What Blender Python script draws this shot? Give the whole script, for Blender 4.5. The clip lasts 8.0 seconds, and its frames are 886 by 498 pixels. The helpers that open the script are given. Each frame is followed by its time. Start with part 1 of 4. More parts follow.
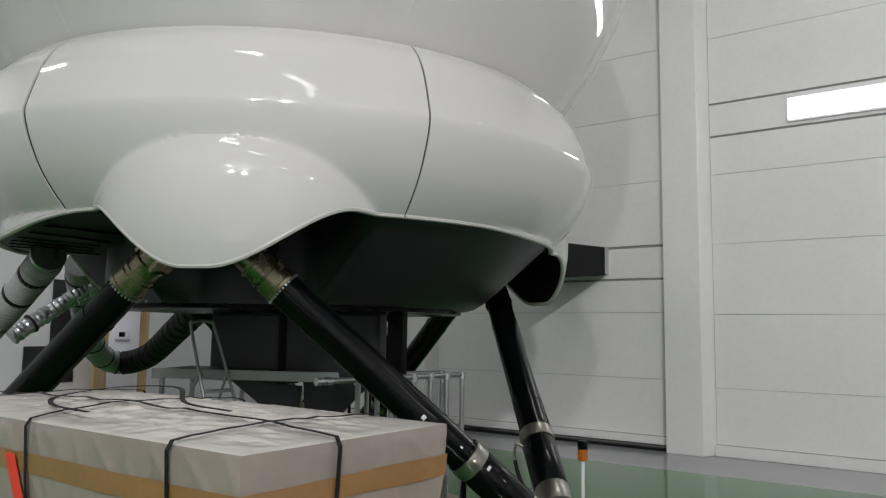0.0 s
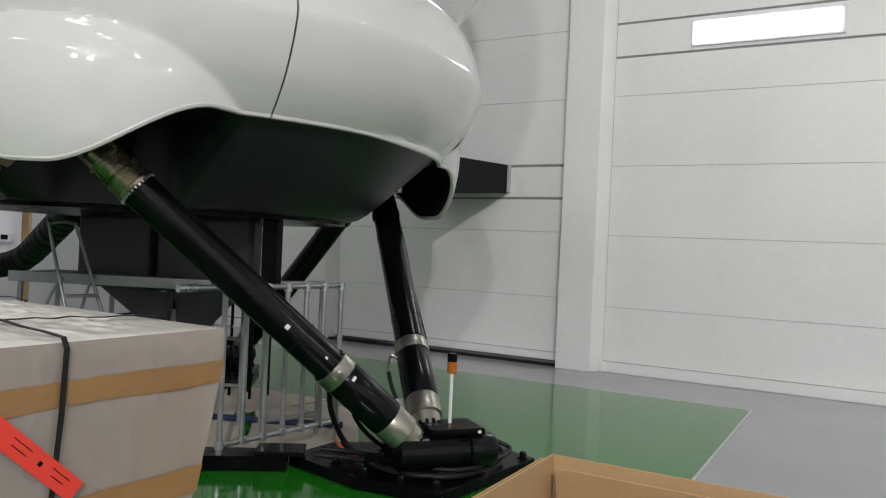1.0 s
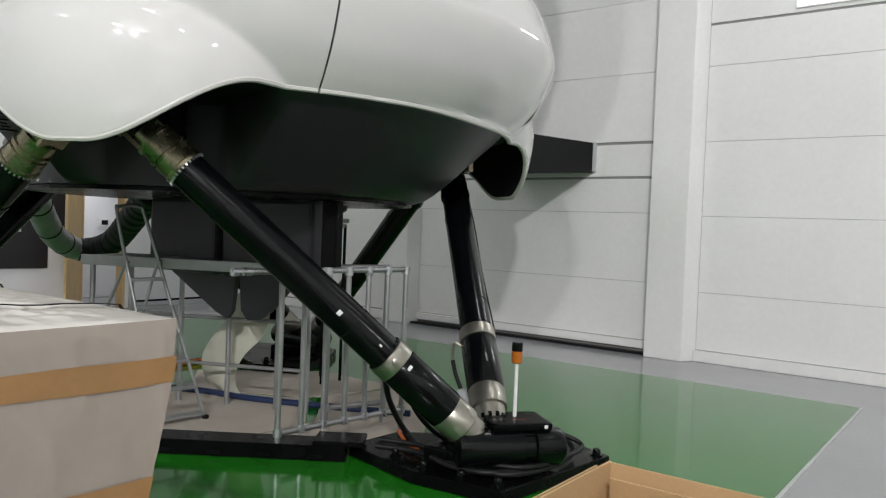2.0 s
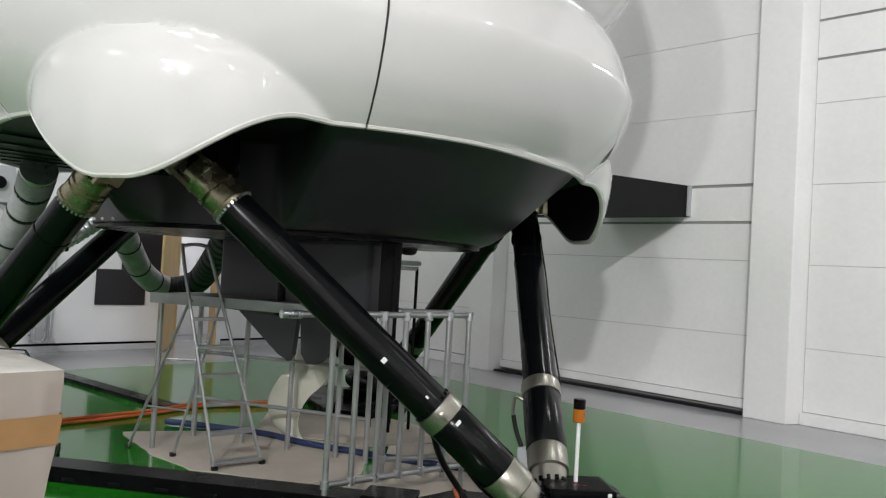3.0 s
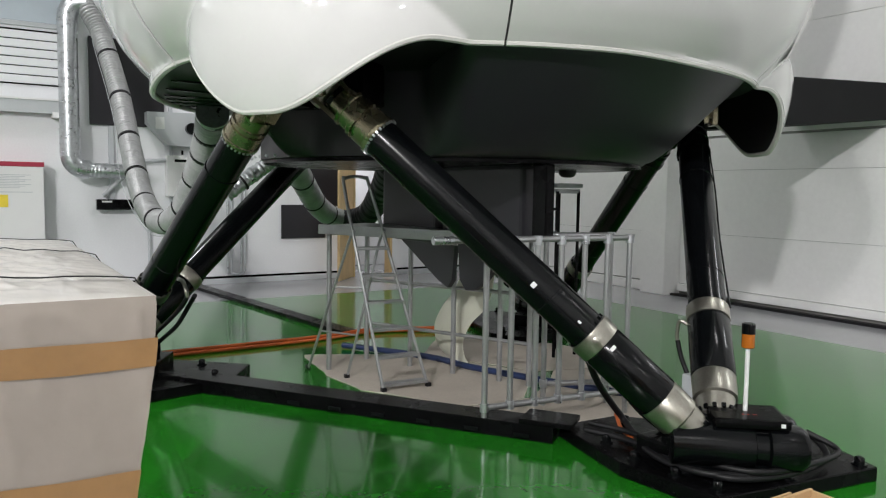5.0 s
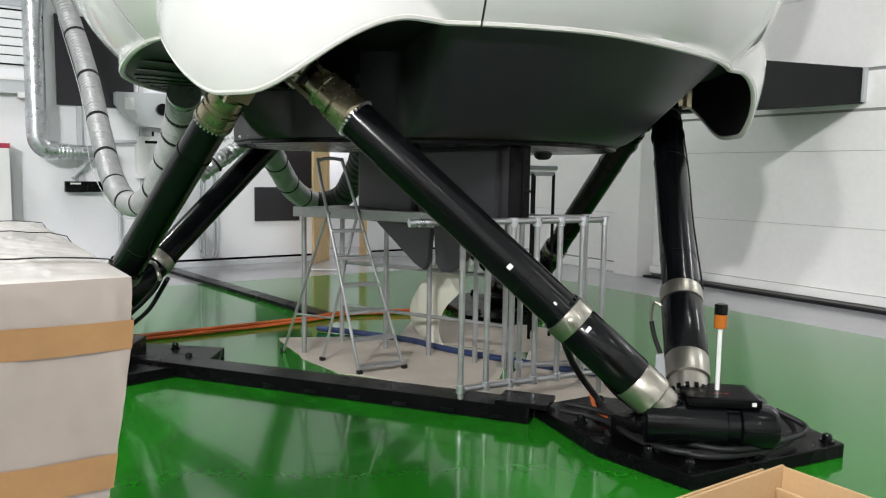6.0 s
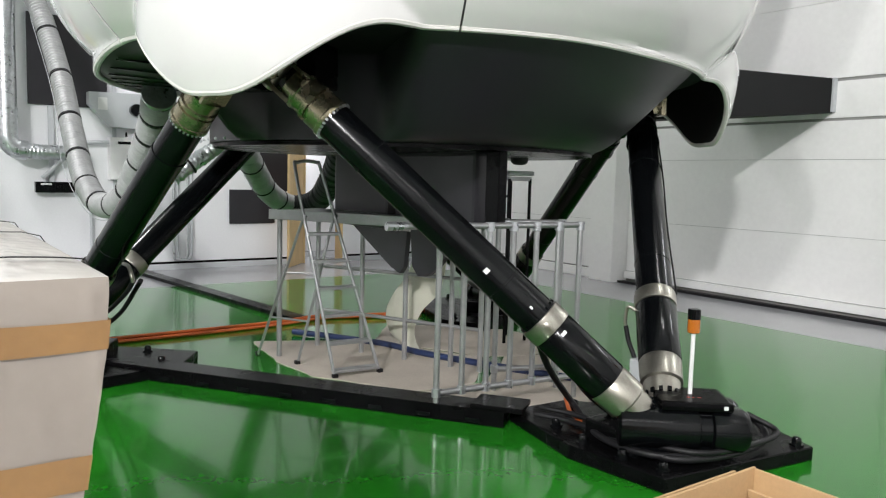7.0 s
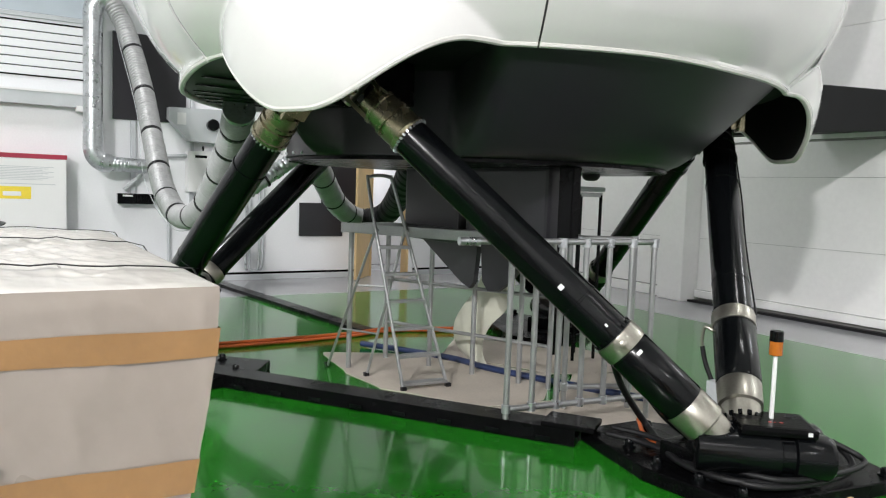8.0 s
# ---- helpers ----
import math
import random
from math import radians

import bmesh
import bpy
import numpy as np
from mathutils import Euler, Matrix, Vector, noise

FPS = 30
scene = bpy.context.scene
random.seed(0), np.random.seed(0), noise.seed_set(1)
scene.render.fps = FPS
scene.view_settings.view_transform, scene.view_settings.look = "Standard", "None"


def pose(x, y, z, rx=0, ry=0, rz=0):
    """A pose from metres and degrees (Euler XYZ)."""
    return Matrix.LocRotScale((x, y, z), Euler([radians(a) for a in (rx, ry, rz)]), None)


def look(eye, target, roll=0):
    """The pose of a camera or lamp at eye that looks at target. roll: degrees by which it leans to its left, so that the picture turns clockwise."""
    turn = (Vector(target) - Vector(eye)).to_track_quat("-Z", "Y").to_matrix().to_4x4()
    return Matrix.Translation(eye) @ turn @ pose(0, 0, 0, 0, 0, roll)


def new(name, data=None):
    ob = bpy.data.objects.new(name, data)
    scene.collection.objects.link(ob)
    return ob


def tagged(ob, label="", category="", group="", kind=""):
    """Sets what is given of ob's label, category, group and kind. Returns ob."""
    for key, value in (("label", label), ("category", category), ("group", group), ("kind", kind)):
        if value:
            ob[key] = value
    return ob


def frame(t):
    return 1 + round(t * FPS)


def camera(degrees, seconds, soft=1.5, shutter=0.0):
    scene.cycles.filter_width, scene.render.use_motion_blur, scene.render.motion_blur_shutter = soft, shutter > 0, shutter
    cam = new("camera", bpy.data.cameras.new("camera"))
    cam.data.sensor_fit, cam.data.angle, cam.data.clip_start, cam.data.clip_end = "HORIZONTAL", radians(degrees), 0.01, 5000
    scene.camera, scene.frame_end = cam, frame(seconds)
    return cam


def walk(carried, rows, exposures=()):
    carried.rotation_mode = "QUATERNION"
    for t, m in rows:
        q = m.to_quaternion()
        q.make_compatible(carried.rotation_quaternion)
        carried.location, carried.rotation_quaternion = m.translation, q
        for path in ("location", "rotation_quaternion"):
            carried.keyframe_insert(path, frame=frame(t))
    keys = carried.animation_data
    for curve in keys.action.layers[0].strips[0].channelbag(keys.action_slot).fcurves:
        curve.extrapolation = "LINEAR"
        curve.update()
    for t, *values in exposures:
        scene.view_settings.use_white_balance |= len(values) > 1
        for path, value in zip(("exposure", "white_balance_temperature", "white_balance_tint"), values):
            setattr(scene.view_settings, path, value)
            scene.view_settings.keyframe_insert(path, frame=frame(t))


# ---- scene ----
cam = camera(61.0, 8.0, soft=1.2)
PATH = [
    (0, (0.241, 0.517, 1.62), (-0.921, 2.131, 1.836), 0.8),
    (0.5, (0.382, 0.668, 1.597), (-0.652, 2.38, 1.636), 0.7),
    (1, (0.415, 0.831, 1.59), (-0.574, 2.57, 1.592), 2.6),
    (1.5, (0.384, 1.024, 1.588), (-0.713, 2.696, 1.565), 2.2),
    (2.8, (0.504, 1.562, 1.576), (-0.854, 3.031, 1.554), 3.0),
    (3, (0.455, 1.641, 1.591), (-0.955, 3.058, 1.645), 3.3),
    (3.5, (0.421, 1.747, 1.588), (-1.099, 3.042, 1.71), 2.6),
    (4, (0.447, 1.82, 1.598), (-1.2, 2.943, 1.763), 2.5),
    (4.5, (0.463, 1.819, 1.607), (-1.209, 2.909, 1.727), 1.7),
    (5, (0.48, 1.839, 1.575), (-1.214, 2.892, 1.419), 0.8),
    (5.2, (0.459, 1.841, 1.571), (-1.234, 2.888, 1.378), 1.0),
    (6.5, (0.474, 1.827, 1.569), (-1.153, 2.972, 1.375), 1.0),
    (7, (0.471, 1.823, 1.566), (-1.146, 2.985, 1.379), 1.5),
    (7.5, (0.463, 1.809, 1.569), (-1.167, 2.955, 1.398), 2.1),
    (8, (0.438, 1.761, 1.565), (-1.272, 2.788, 1.412), 2.0),
]
EXPOSURES = [(0.0, -1.14), (0.6, -0.98), (1.0, -0.9), (1.6, -0.74), (2.8, -0.47), (3.5, -0.47), (4.6, -0.5), (5.2, -0.28), (6.3, 0.04), (8.0, 0.04)]
walk(cam, [(t, look(eye, target, roll)) for t, eye, target, roll in PATH], EXPOSURES)

# ---- light of the hall: lamps under the ceiling and one long lamp on the north wall ----
world = bpy.data.worlds.new("hall_air")
world.use_nodes = True
world.node_tree.nodes["Background"].inputs[0].default_value = (0.8, 0.85, 0.9, 1)
world.node_tree.nodes["Background"].inputs[1].default_value = 0.02
scene.world = world

LAMP_POWER = 90.0
CEILING_LAMPS = [(1.5, -4.5, 0.35), (-4.5, -4.5, 0.4), (5.5, 1.0, 0.6), (-9.2, 0.0, 2.4), (4.2, 7.8, 0.5), (-1.2, 7.4, 0.7), (-0.2, 1.0, 0.15), (-3.0, 1.6, 0.25), (-9.4, 8.0, 1.3)]
# the third flood is unseen fill, added to brighten the north wall
FLOODS = [(5.8, -6.0, 7.2, 1300.0), (3.0, -6.0, 6.85, 560.0), (8.7, 4.5, 6.6, 80.0)]
HALL = dict(west=-11.8, east=9.0, south=-9.0, north=11.1, top=8.0)


def lamp(name, m, sx, sy, power, colour=(1.0, 0.985, 0.985)):
    data = bpy.data.lights.new(name, "AREA")
    data.shape, data.size, data.size_y, data.energy, data.color = "RECTANGLE", sx, sy, power, colour
    ob = new(name, data)
    ob.matrix_world = m
    return ob


# ---- materials ----
def material(name, base, rough=0.5, metal=0.0, spread=0.12, scale=3.0, fine=60.0, bump=0.05, coat=0.0, rough_spread=0.1, stretch=(1, 1, 1), random_tone=0.0, spec=0.5):
    """A surface with slow stains and fine grain in object space, both in tone, gloss and relief."""
    m = bpy.data.materials.new(name)
    m.use_nodes = True
    n, l = m.node_tree.nodes, m.node_tree.links
    b = n["Principled BSDF"]
    where = n.new("ShaderNodeTexCoord")
    mapping = n.new("ShaderNodeMapping")
    mapping.inputs["Scale"].default_value = stretch
    l.new(where.outputs["Object"], mapping.inputs["Vector"])
    slow, quick = n.new("ShaderNodeTexNoise"), n.new("ShaderNodeTexNoise")
    for tex, s, d in ((slow, scale, 4), (quick, fine, 3)):
        tex.inputs["Scale"].default_value, tex.inputs["Detail"].default_value = s, d
        l.new(mapping.outputs["Vector"], tex.inputs["Vector"])
    both = n.new("ShaderNodeMix")
    both.data_type = "FLOAT"
    both.inputs["Factor"].default_value = 0.35
    l.new(slow.outputs["Fac"], both.inputs["A"])
    l.new(quick.outputs["Fac"], both.inputs["B"])
    ramp = n.new("ShaderNodeValToRGB")
    lo = [max(0.0, c * (1 - spread)) for c in base]
    hi = [min(1.0, c * (1 + spread)) for c in base]
    ramp.color_ramp.elements[0].position, ramp.color_ramp.elements[0].color = 0.3, (*lo, 1)
    ramp.color_ramp.elements[1].position, ramp.color_ramp.elements[1].color = 0.7, (*hi, 1)
    l.new(both.outputs["Result"], ramp.inputs["Fac"])
    colour = ramp.outputs["Color"]
    if random_tone:
        info, hsv, span = n.new("ShaderNodeObjectInfo"), n.new("ShaderNodeHueSaturation"), n.new("ShaderNodeMapRange")
        span.inputs["To Min"].default_value, span.inputs["To Max"].default_value = 1 - random_tone, 1 + random_tone
        l.new(info.outputs["Random"], span.inputs["Value"])
        l.new(span.outputs["Result"], hsv.inputs["Value"])
        l.new(colour, hsv.inputs["Color"])
        colour = hsv.outputs["Color"]
    l.new(colour, b.inputs["Base Color"])
    gloss = n.new("ShaderNodeMapRange")
    gloss.inputs["To Min"].default_value, gloss.inputs["To Max"].default_value = max(0.02, rough * (1 - rough_spread)), min(1.0, rough * (1 + rough_spread))
    l.new(slow.outputs["Fac"], gloss.inputs["Value"])
    l.new(gloss.outputs["Result"], b.inputs["Roughness"])
    b.inputs["Metallic"].default_value = metal
    b.inputs["Specular IOR Level"].default_value = spec
    if coat:
        b.inputs["Coat Weight"].default_value, b.inputs["Coat Roughness"].default_value = coat, 0.04
    if bump:
        relief = n.new("ShaderNodeBump")
        relief.inputs["Strength"].default_value, relief.inputs["Distance"].default_value = bump, 0.01
        l.new(both.outputs["Result"], relief.inputs["Height"])
        l.new(relief.outputs["Normal"], b.inputs["Normal"])
        if coat:
            l.new(relief.outputs["Normal"], b.inputs["Coat Normal"])
    return m


def glowing(name, colour, strength):
    m = bpy.data.materials.new(name)
    m.use_nodes = True
    b = m.node_tree.nodes["Principled BSDF"]
    b.inputs["Base Color"].default_value = (*colour, 1)
    b.inputs["Emission Color"].default_value = (*colour, 1)
    b.inputs["Emission Strength"].default_value = strength
    return m


WALL = material("white_wall_panel", (0.86, 0.86, 0.85), 0.34, spread=0.05, scale=0.7, fine=18, bump=0.03)
WALL_WEST = material("white_painted_wall", (0.78, 0.79, 0.81), 0.6, spread=0.05, scale=0.8, fine=40, bump=0.05)
CEILING = material("ceiling_paint", (0.6, 0.6, 0.6), 0.8)
GREEN = material("green_epoxy", (0.013, 0.170, 0.009), 0.13, spread=0.10, scale=0.6, fine=25, bump=0.0, rough_spread=0.35, coat=0.25, spec=0.35)
GREEN.node_tree.nodes["Principled BSDF"].inputs["Coat IOR"].default_value = 1.5
GREEN.node_tree.nodes["Principled BSDF"].inputs["Coat Roughness"].default_value = 0.03
GREY = material("grey_epoxy", (0.33, 0.335, 0.35), 0.16, spread=0.07, scale=0.8, fine=30, bump=0.012, rough_spread=0.3)
LINE = material("white_line_paint", (0.5, 0.51, 0.51), 0.3)
SHELL = material("white_gelcoat", (0.66, 0.657, 0.645), 0.06, spread=0.015, scale=1.2, fine=30, bump=0.004, coat=0.6)
SHELL_EDGE = material("gelcoat_edge", (0.68, 0.67, 0.64), 0.4, spread=0.04)
SEAM = material("seam_gap", (0.03, 0.03, 0.03), 0.8)
BOWL = material("matt_black_skin", (0.018, 0.0172, 0.0215), 0.40, spread=0.15, scale=2, fine=90, bump=0.03, spec=0.45)
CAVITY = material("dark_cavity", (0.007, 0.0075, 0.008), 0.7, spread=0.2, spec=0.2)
BLACK = material("satin_black_paint", (0.0025, 0.003, 0.0035), 0.17, spread=0.25, scale=6, fine=120, bump=0.03, rough_spread=0.25, spec=0.24)
BLACK_STEEL = material("black_frame_paint", (0.003, 0.003, 0.0034), 0.26, spread=0.3, scale=5, fine=80, bump=0.05, rough_spread=0.3, spec=0.08)
RUBBER = material("black_rubber", (0.007, 0.007, 0.008), 0.5, spread=0.2, spec=0.3)
ZINC = material("yellowish_zinc", (0.33, 0.295, 0.20), 0.27, metal=0.9, spread=0.25, scale=9, fine=80, bump=0.1, rough_spread=0.3)
STEEL = material("brushed_steel", (0.36, 0.345, 0.30), 0.32, metal=0.92, spread=0.15, scale=8, fine=90, bump=0.06)
ALUMINIUM = material("dull_aluminium", (0.38, 0.385, 0.39), 0.4, metal=0.75, spread=0.15, scale=8, fine=90, bump=0.08)
GALVANISED = material("galvanised_sheet", (0.55, 0.57, 0.59), 0.3, metal=0.85, spread=0.25, scale=14, fine=50, bump=0.08, rough_spread=0.35)
HOSE = material("grey_flexible_duct", (0.40, 0.405, 0.41), 0.42, metal=0.25, spread=0.15, scale=10, fine=70, bump=0.1)
STRAP = material("black_strap", (0.009, 0.009, 0.009), 0.55, spread=0.2, spec=0.25)
# one film in two tones: paler on top, its glare put into the colour
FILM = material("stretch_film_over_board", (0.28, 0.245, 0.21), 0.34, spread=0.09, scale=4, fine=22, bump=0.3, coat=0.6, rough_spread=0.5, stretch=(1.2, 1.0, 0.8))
FILM_TOP = material("creased_film_with_glare", (0.58, 0.55, 0.51), 0.36, spread=0.06, scale=7, fine=22, bump=0.16, coat=0.5, rough_spread=0.5, stretch=(0.5, 2.4, 1.0))
TAPE = material("brown_tape", (0.27, 0.15, 0.055), 0.3, spread=0.15, scale=6, fine=40, bump=0.2, coat=0.4)
CARD = material("corrugated_card", (0.43, 0.28, 0.14), 0.8, spread=0.12, scale=4, fine=90, bump=0.1)
RED = material("red_label_tape", (0.75, 0.05, 0.03), 0.35, spread=0.1)
ORANGE = material("orange_cable", (0.55, 0.12, 0.025), 0.5, spread=0.15)
AMBER = material("amber_lens", (0.42, 0.12, 0.012), 0.2, spread=0.1)
BLUE = material("blue_hose", (0.02, 0.035, 0.10), 0.4)
BOARD = material("protective_floor_board", (0.47, 0.42, 0.36), 0.75, spread=0.14, scale=2.5, fine=60, bump=0.1)
CREAM = material("cream_curved_sheet", (0.62, 0.62, 0.52), 0.5, spread=0.06)
OAK = material("pale_oak_door", (0.62, 0.44, 0.22), 0.45, spread=0.12, scale=3, fine=60, stretch=(1, 6, 1))
WHITE_PLASTIC = material("white_plastic", (0.75, 0.75, 0.75), 0.4, spread=0.03)
GREY_PANEL = material("grey_metal_panel", (0.5, 0.52, 0.54), 0.45, spread=0.06)
YELLOW = material("yellow_sign", (0.8, 0.62, 0.05), 0.45)
RED_STRIPE = material("dark_red_stripe", (0.35, 0.02, 0.05), 0.5)
GLASS = material("dull_window_pane", (0.50, 0.56, 0.62), 0.12, spread=0.05)
LAMP_GLOW = glowing("lamp_diffuser", (0.93, 0.97, 1.0), 9.0)
CEILING_GLOW = glowing("ceiling_lamp_glow", (1.0, 0.98, 0.94), 9.0)


# ---- mesh helpers ----
def part(name, bm, mat, parent=None, label="", smooth=False):
    """Links a bmesh as one mesh object, under parent where given."""
    me = bpy.data.meshes.new(name)
    bm.normal_update()
    bm.to_mesh(me)
    bm.free()
    me.materials.append(mat)
    if smooth:
        me.polygons.foreach_set("use_smooth", [True] * len(me.polygons))
        me.set_sharp_from_angle(angle=radians(38))
    ob = new(name, me)
    if parent:
        ob.parent = parent
        ob.matrix_parent_inverse = parent.matrix_world.inverted()
    if label:
        tagged(ob, label)
    return ob


def thing(name, x, y, z, label, category, group="", turn=0.0):
    ob = new(name)
    ob.empty_display_size = 0.1
    ob.matrix_world = pose(x, y, z, 0, 0, turn)
    return tagged(ob, label, category, group)


def box(bm, lo, hi, bevel=0.0, m=None):
    """A box between two corners, its edges bevelled, set by the pose m."""
    lo, hi = Vector(lo), Vector(hi)
    got = bmesh.ops.create_cube(bm, size=1, matrix=Matrix.Translation((lo + hi) / 2) @ Matrix.Diagonal((*(hi - lo), 1)))
    verts = got["verts"]
    if bevel:
        edges = list({e for v in verts for e in v.link_edges})
        done = bmesh.ops.bevel(bm, geom=edges, offset=bevel, segments=2, affect="EDGES", profile=0.7)
        verts = list({v for f in done["faces"] for v in f.verts} | {v for v in verts if v.is_valid})
    if m is not None:
        bmesh.ops.transform(bm, matrix=m, verts=verts)
    return bm


def boxed(lo, hi, bevel=0.0, m=None):
    return box(bmesh.new(), lo, hi, bevel, m)


def along(a, b):
    """The pose whose z axis runs from a to b."""
    a, b = Vector(a), Vector(b)
    return Matrix.Translation(a) @ (b - a).to_track_quat("Z", "Y").to_matrix().to_4x4(), (b - a).length


def lathe(bm, profile, m=None, n=32, cap=True):
    """A turned body: profile of (height, radius) along z of the pose m."""
    m = m or Matrix()
    rings = []
    for h, r in profile:
        rings.append([bm.verts.new(m @ Vector((r * math.cos(2 * math.pi * k / n), r * math.sin(2 * math.pi * k / n), h))) for k in range(n)])
    for low, up in zip(rings, rings[1:]):
        for k in range(n):
            bm.faces.new((low[k], low[(k + 1) % n], up[(k + 1) % n], up[k]))
    if cap:
        bm.faces.new(rings[0][::-1])
        bm.faces.new(rings[-1])
    return bm


def turned(a, b, profile, n=32):
    """A turned body between two points; profile heights in metres from a."""
    m, _ = along(a, b)
    return lathe(bmesh.new(), profile, m, n)


def rod(bm, a, b, r, n=12):
    m, d = along(a, b)
    return lathe(bm, [(0, r), (d, r)], m, n)


def smooth_line(points, steps=8):
    """Points on a smooth curve through the given ones."""
    ps = [Vector(p) for p in points]
    ps = [2 * ps[0] - ps[1], *ps, 2 * ps[-1] - ps[-2]]
    out = []
    for a, b, c, d in zip(ps, ps[1:], ps[2:], ps[3:]):
        for k in range(steps):
            t = k / steps
            out.append(0.5 * (2 * b + (c - a) * t + (2 * a - 5 * b + 4 * c - d) * t * t + (3 * b - a - 3 * c + d) * t ** 3))
    return out + [ps[-2]]


def tube(bm, line, radius, n=12):
    """A tube along a line of points; radius may be a function of the length run (m)."""
    rings, run, side = [], 0.0, None
    for k, p in enumerate(line):
        ahead = (line[min(k + 1, len(line) - 1)] - line[max(k - 1, 0)]).normalized()
        if side is None:
            side = ahead.orthogonal().normalized()
        side = (side - ahead * side.dot(ahead)).normalized()
        up = ahead.cross(side)
        if k:
            run += (p - line[k - 1]).length
        r = radius(run) if callable(radius) else radius
        rings.append([bm.verts.new(p + r * (side * math.cos(2 * math.pi * j / n) + up * math.sin(2 * math.pi * j / n))) for j in range(n)])
    for low, high in zip(rings, rings[1:]):
        for j in range(n):
            bm.faces.new((low[j], low[(j + 1) % n], high[(j + 1) % n], high[j]))
    bm.faces.new(rings[0][::-1])
    bm.faces.new(rings[-1])
    return bm


def tubed(points, radius, n=12, steps=8):
    return tube(bmesh.new(), smooth_line(points, steps), radius, n)


def prism(outline, z0, z1, bevel=0.0):
    """An upright plate over a plan outline (counter-clockwise)."""
    bm = bmesh.new()
    low = [bm.verts.new((x, y, z0)) for x, y in outline]
    up = [bm.verts.new((x, y, z1)) for x, y in outline]
    bm.faces.new(low[::-1])
    bm.faces.new(up)
    k = len(outline)
    for i in range(k):
        bm.faces.new((low[i], low[(i + 1) % k], up[(i + 1) % k], up[i]))
    if bevel:
        bmesh.ops.bevel(bm, geom=list(bm.edges), offset=bevel, segments=1, affect="EDGES")
    return bm


# ---- the hall ----
W, E, S, N, TOP = (HALL[k] for k in ("west", "east", "south", "north", "top"))
tagged(part("floor", boxed((W - 2.4, S - 0.3, -0.3), (E + 0.3, N + 0.3, 0)), GREY), "glossy grey epoxy hall floor", "floor", kind="structure")
tagged(part("floor_green", boxed((-9.9, -3.0, 0.0), (-0.66, 9.58, 0.004)), GREEN), "glossy green epoxy floor field under the simulator", "floor", kind="structure")
tagged(part("floor_line", boxed((-0.657, -3.0, 0.0), (-0.632, 9.58, 0.004)), LINE), "pale painted line along the green floor", "floor line", kind="structure")
tagged(part("wall_north", boxed((W - 0.3, N, 0), (E + 0.3, N + 0.3, TOP)), WALL), "white insulated panel wall of the hall", "wall", kind="structure")
DOOR_Y0, DOOR_Y1, DOOR_TOP = 7.56, 8.36, 1.98
west_bm = boxed((W - 0.2, S, 0), (W, DOOR_Y0, TOP))
box(west_bm, (W - 0.2, DOOR_Y1, 0), (W, N, TOP))
box(west_bm, (W - 0.2, DOOR_Y0, DOOR_TOP), (W, DOOR_Y1, TOP))
tagged(part("wall_west", west_bm, WALL_WEST), "white painted wall with ventilation ducts", "wall", kind="structure")
back_bm = boxed((W - 2.2, 6.0, 0), (W - 2.0, 10.6, 2.6))
box(back_bm, (W - 2.0, 5.9, 0), (W - 0.2, 6.0, 2.6))
box(back_bm, (W - 2.0, 10.5, 0), (W - 0.2, 10.6, 2.6))
box(back_bm, (W - 2.2, 5.9, 2.6), (W - 0.2, 10.6, 2.7))
tagged(part("wall_back_room", back_bm, WALL_WEST), "white wall of the small room behind the door", "wall", kind="structure")
tagged(part("wall_south", boxed((W - 0.3, S - 0.3, 0), (E + 0.3, S, TOP)), WALL), "plain white hall wall", "wall", kind="structure")
tagged(part("wall_east", boxed((E, S, 0), (E + 0.3, N, TOP)), WALL), "plain white hall wall", "wall", kind="structure")
tagged(part("ceiling", boxed((W - 0.3, S - 0.3, TOP), (E + 0.3, N + 0.3, TOP + 0.3)), CEILING), "pale hall ceiling", "ceiling", kind="structure")


for x0, x1 in ((-3.395, -2.885), (-8.04, -7.55), (5.0, 5.54)):
    tagged(part("pilaster", prism([(x0, N - 0.001), (x0, 10.86), (x1, 10.86), (x1 + 0.11, N - 0.001)], 0.0, TOP - 0.002, 0.008), WALL), "white boxed-in wall pilaster", "pilaster", "pilasters", kind="structure")

# panels of the north wall, proud of a darker joint
wall_north = bpy.data.objects["wall_north"]
JOINT = material("panel_joint", (0.30, 0.30, 0.29), 0.8, spread=0.05)
wall_north.data.materials[0] = JOINT
ROW = 0.966
BAYS = [
    (W, -8.04, [(0.17 if k == 0 else k * ROW, (k + 1) * ROW) for k in range(8)], 0.02),
    (-7.44, -3.395, [(0.19, 0.98), (0.98, 1.92), (1.92, 2.39), (2.42, 2.865), (2.90, 3.83), (3.83, 4.82), (4.82, 5.8), (5.8, 6.8), (6.8, 7.9)], 0.02),
    (-2.775, 5.0, [(0.15, 0.90), (0.90, 1.893), (1.893, 2.858), (2.858, 3.83), (3.83, 4.358), (4.385, 4.826), (4.852, 5.8), (5.8, 6.8), (6.8, 7.9)], 0.02),
    (5.65, E, [(0.17 if k == 0 else k * ROW, (k + 1) * ROW) for k in range(8)], 0.02),
]
for x0, x1, rows, proud in BAYS:
    for z0, z1 in rows:
        part("panel", boxed((x0 + 0.003, N - proud, z0 + 0.0025), (x1 - 0.003, N + 0.01, min(z1, TOP) - 0.0025), 0.0025), WALL, wall_north)
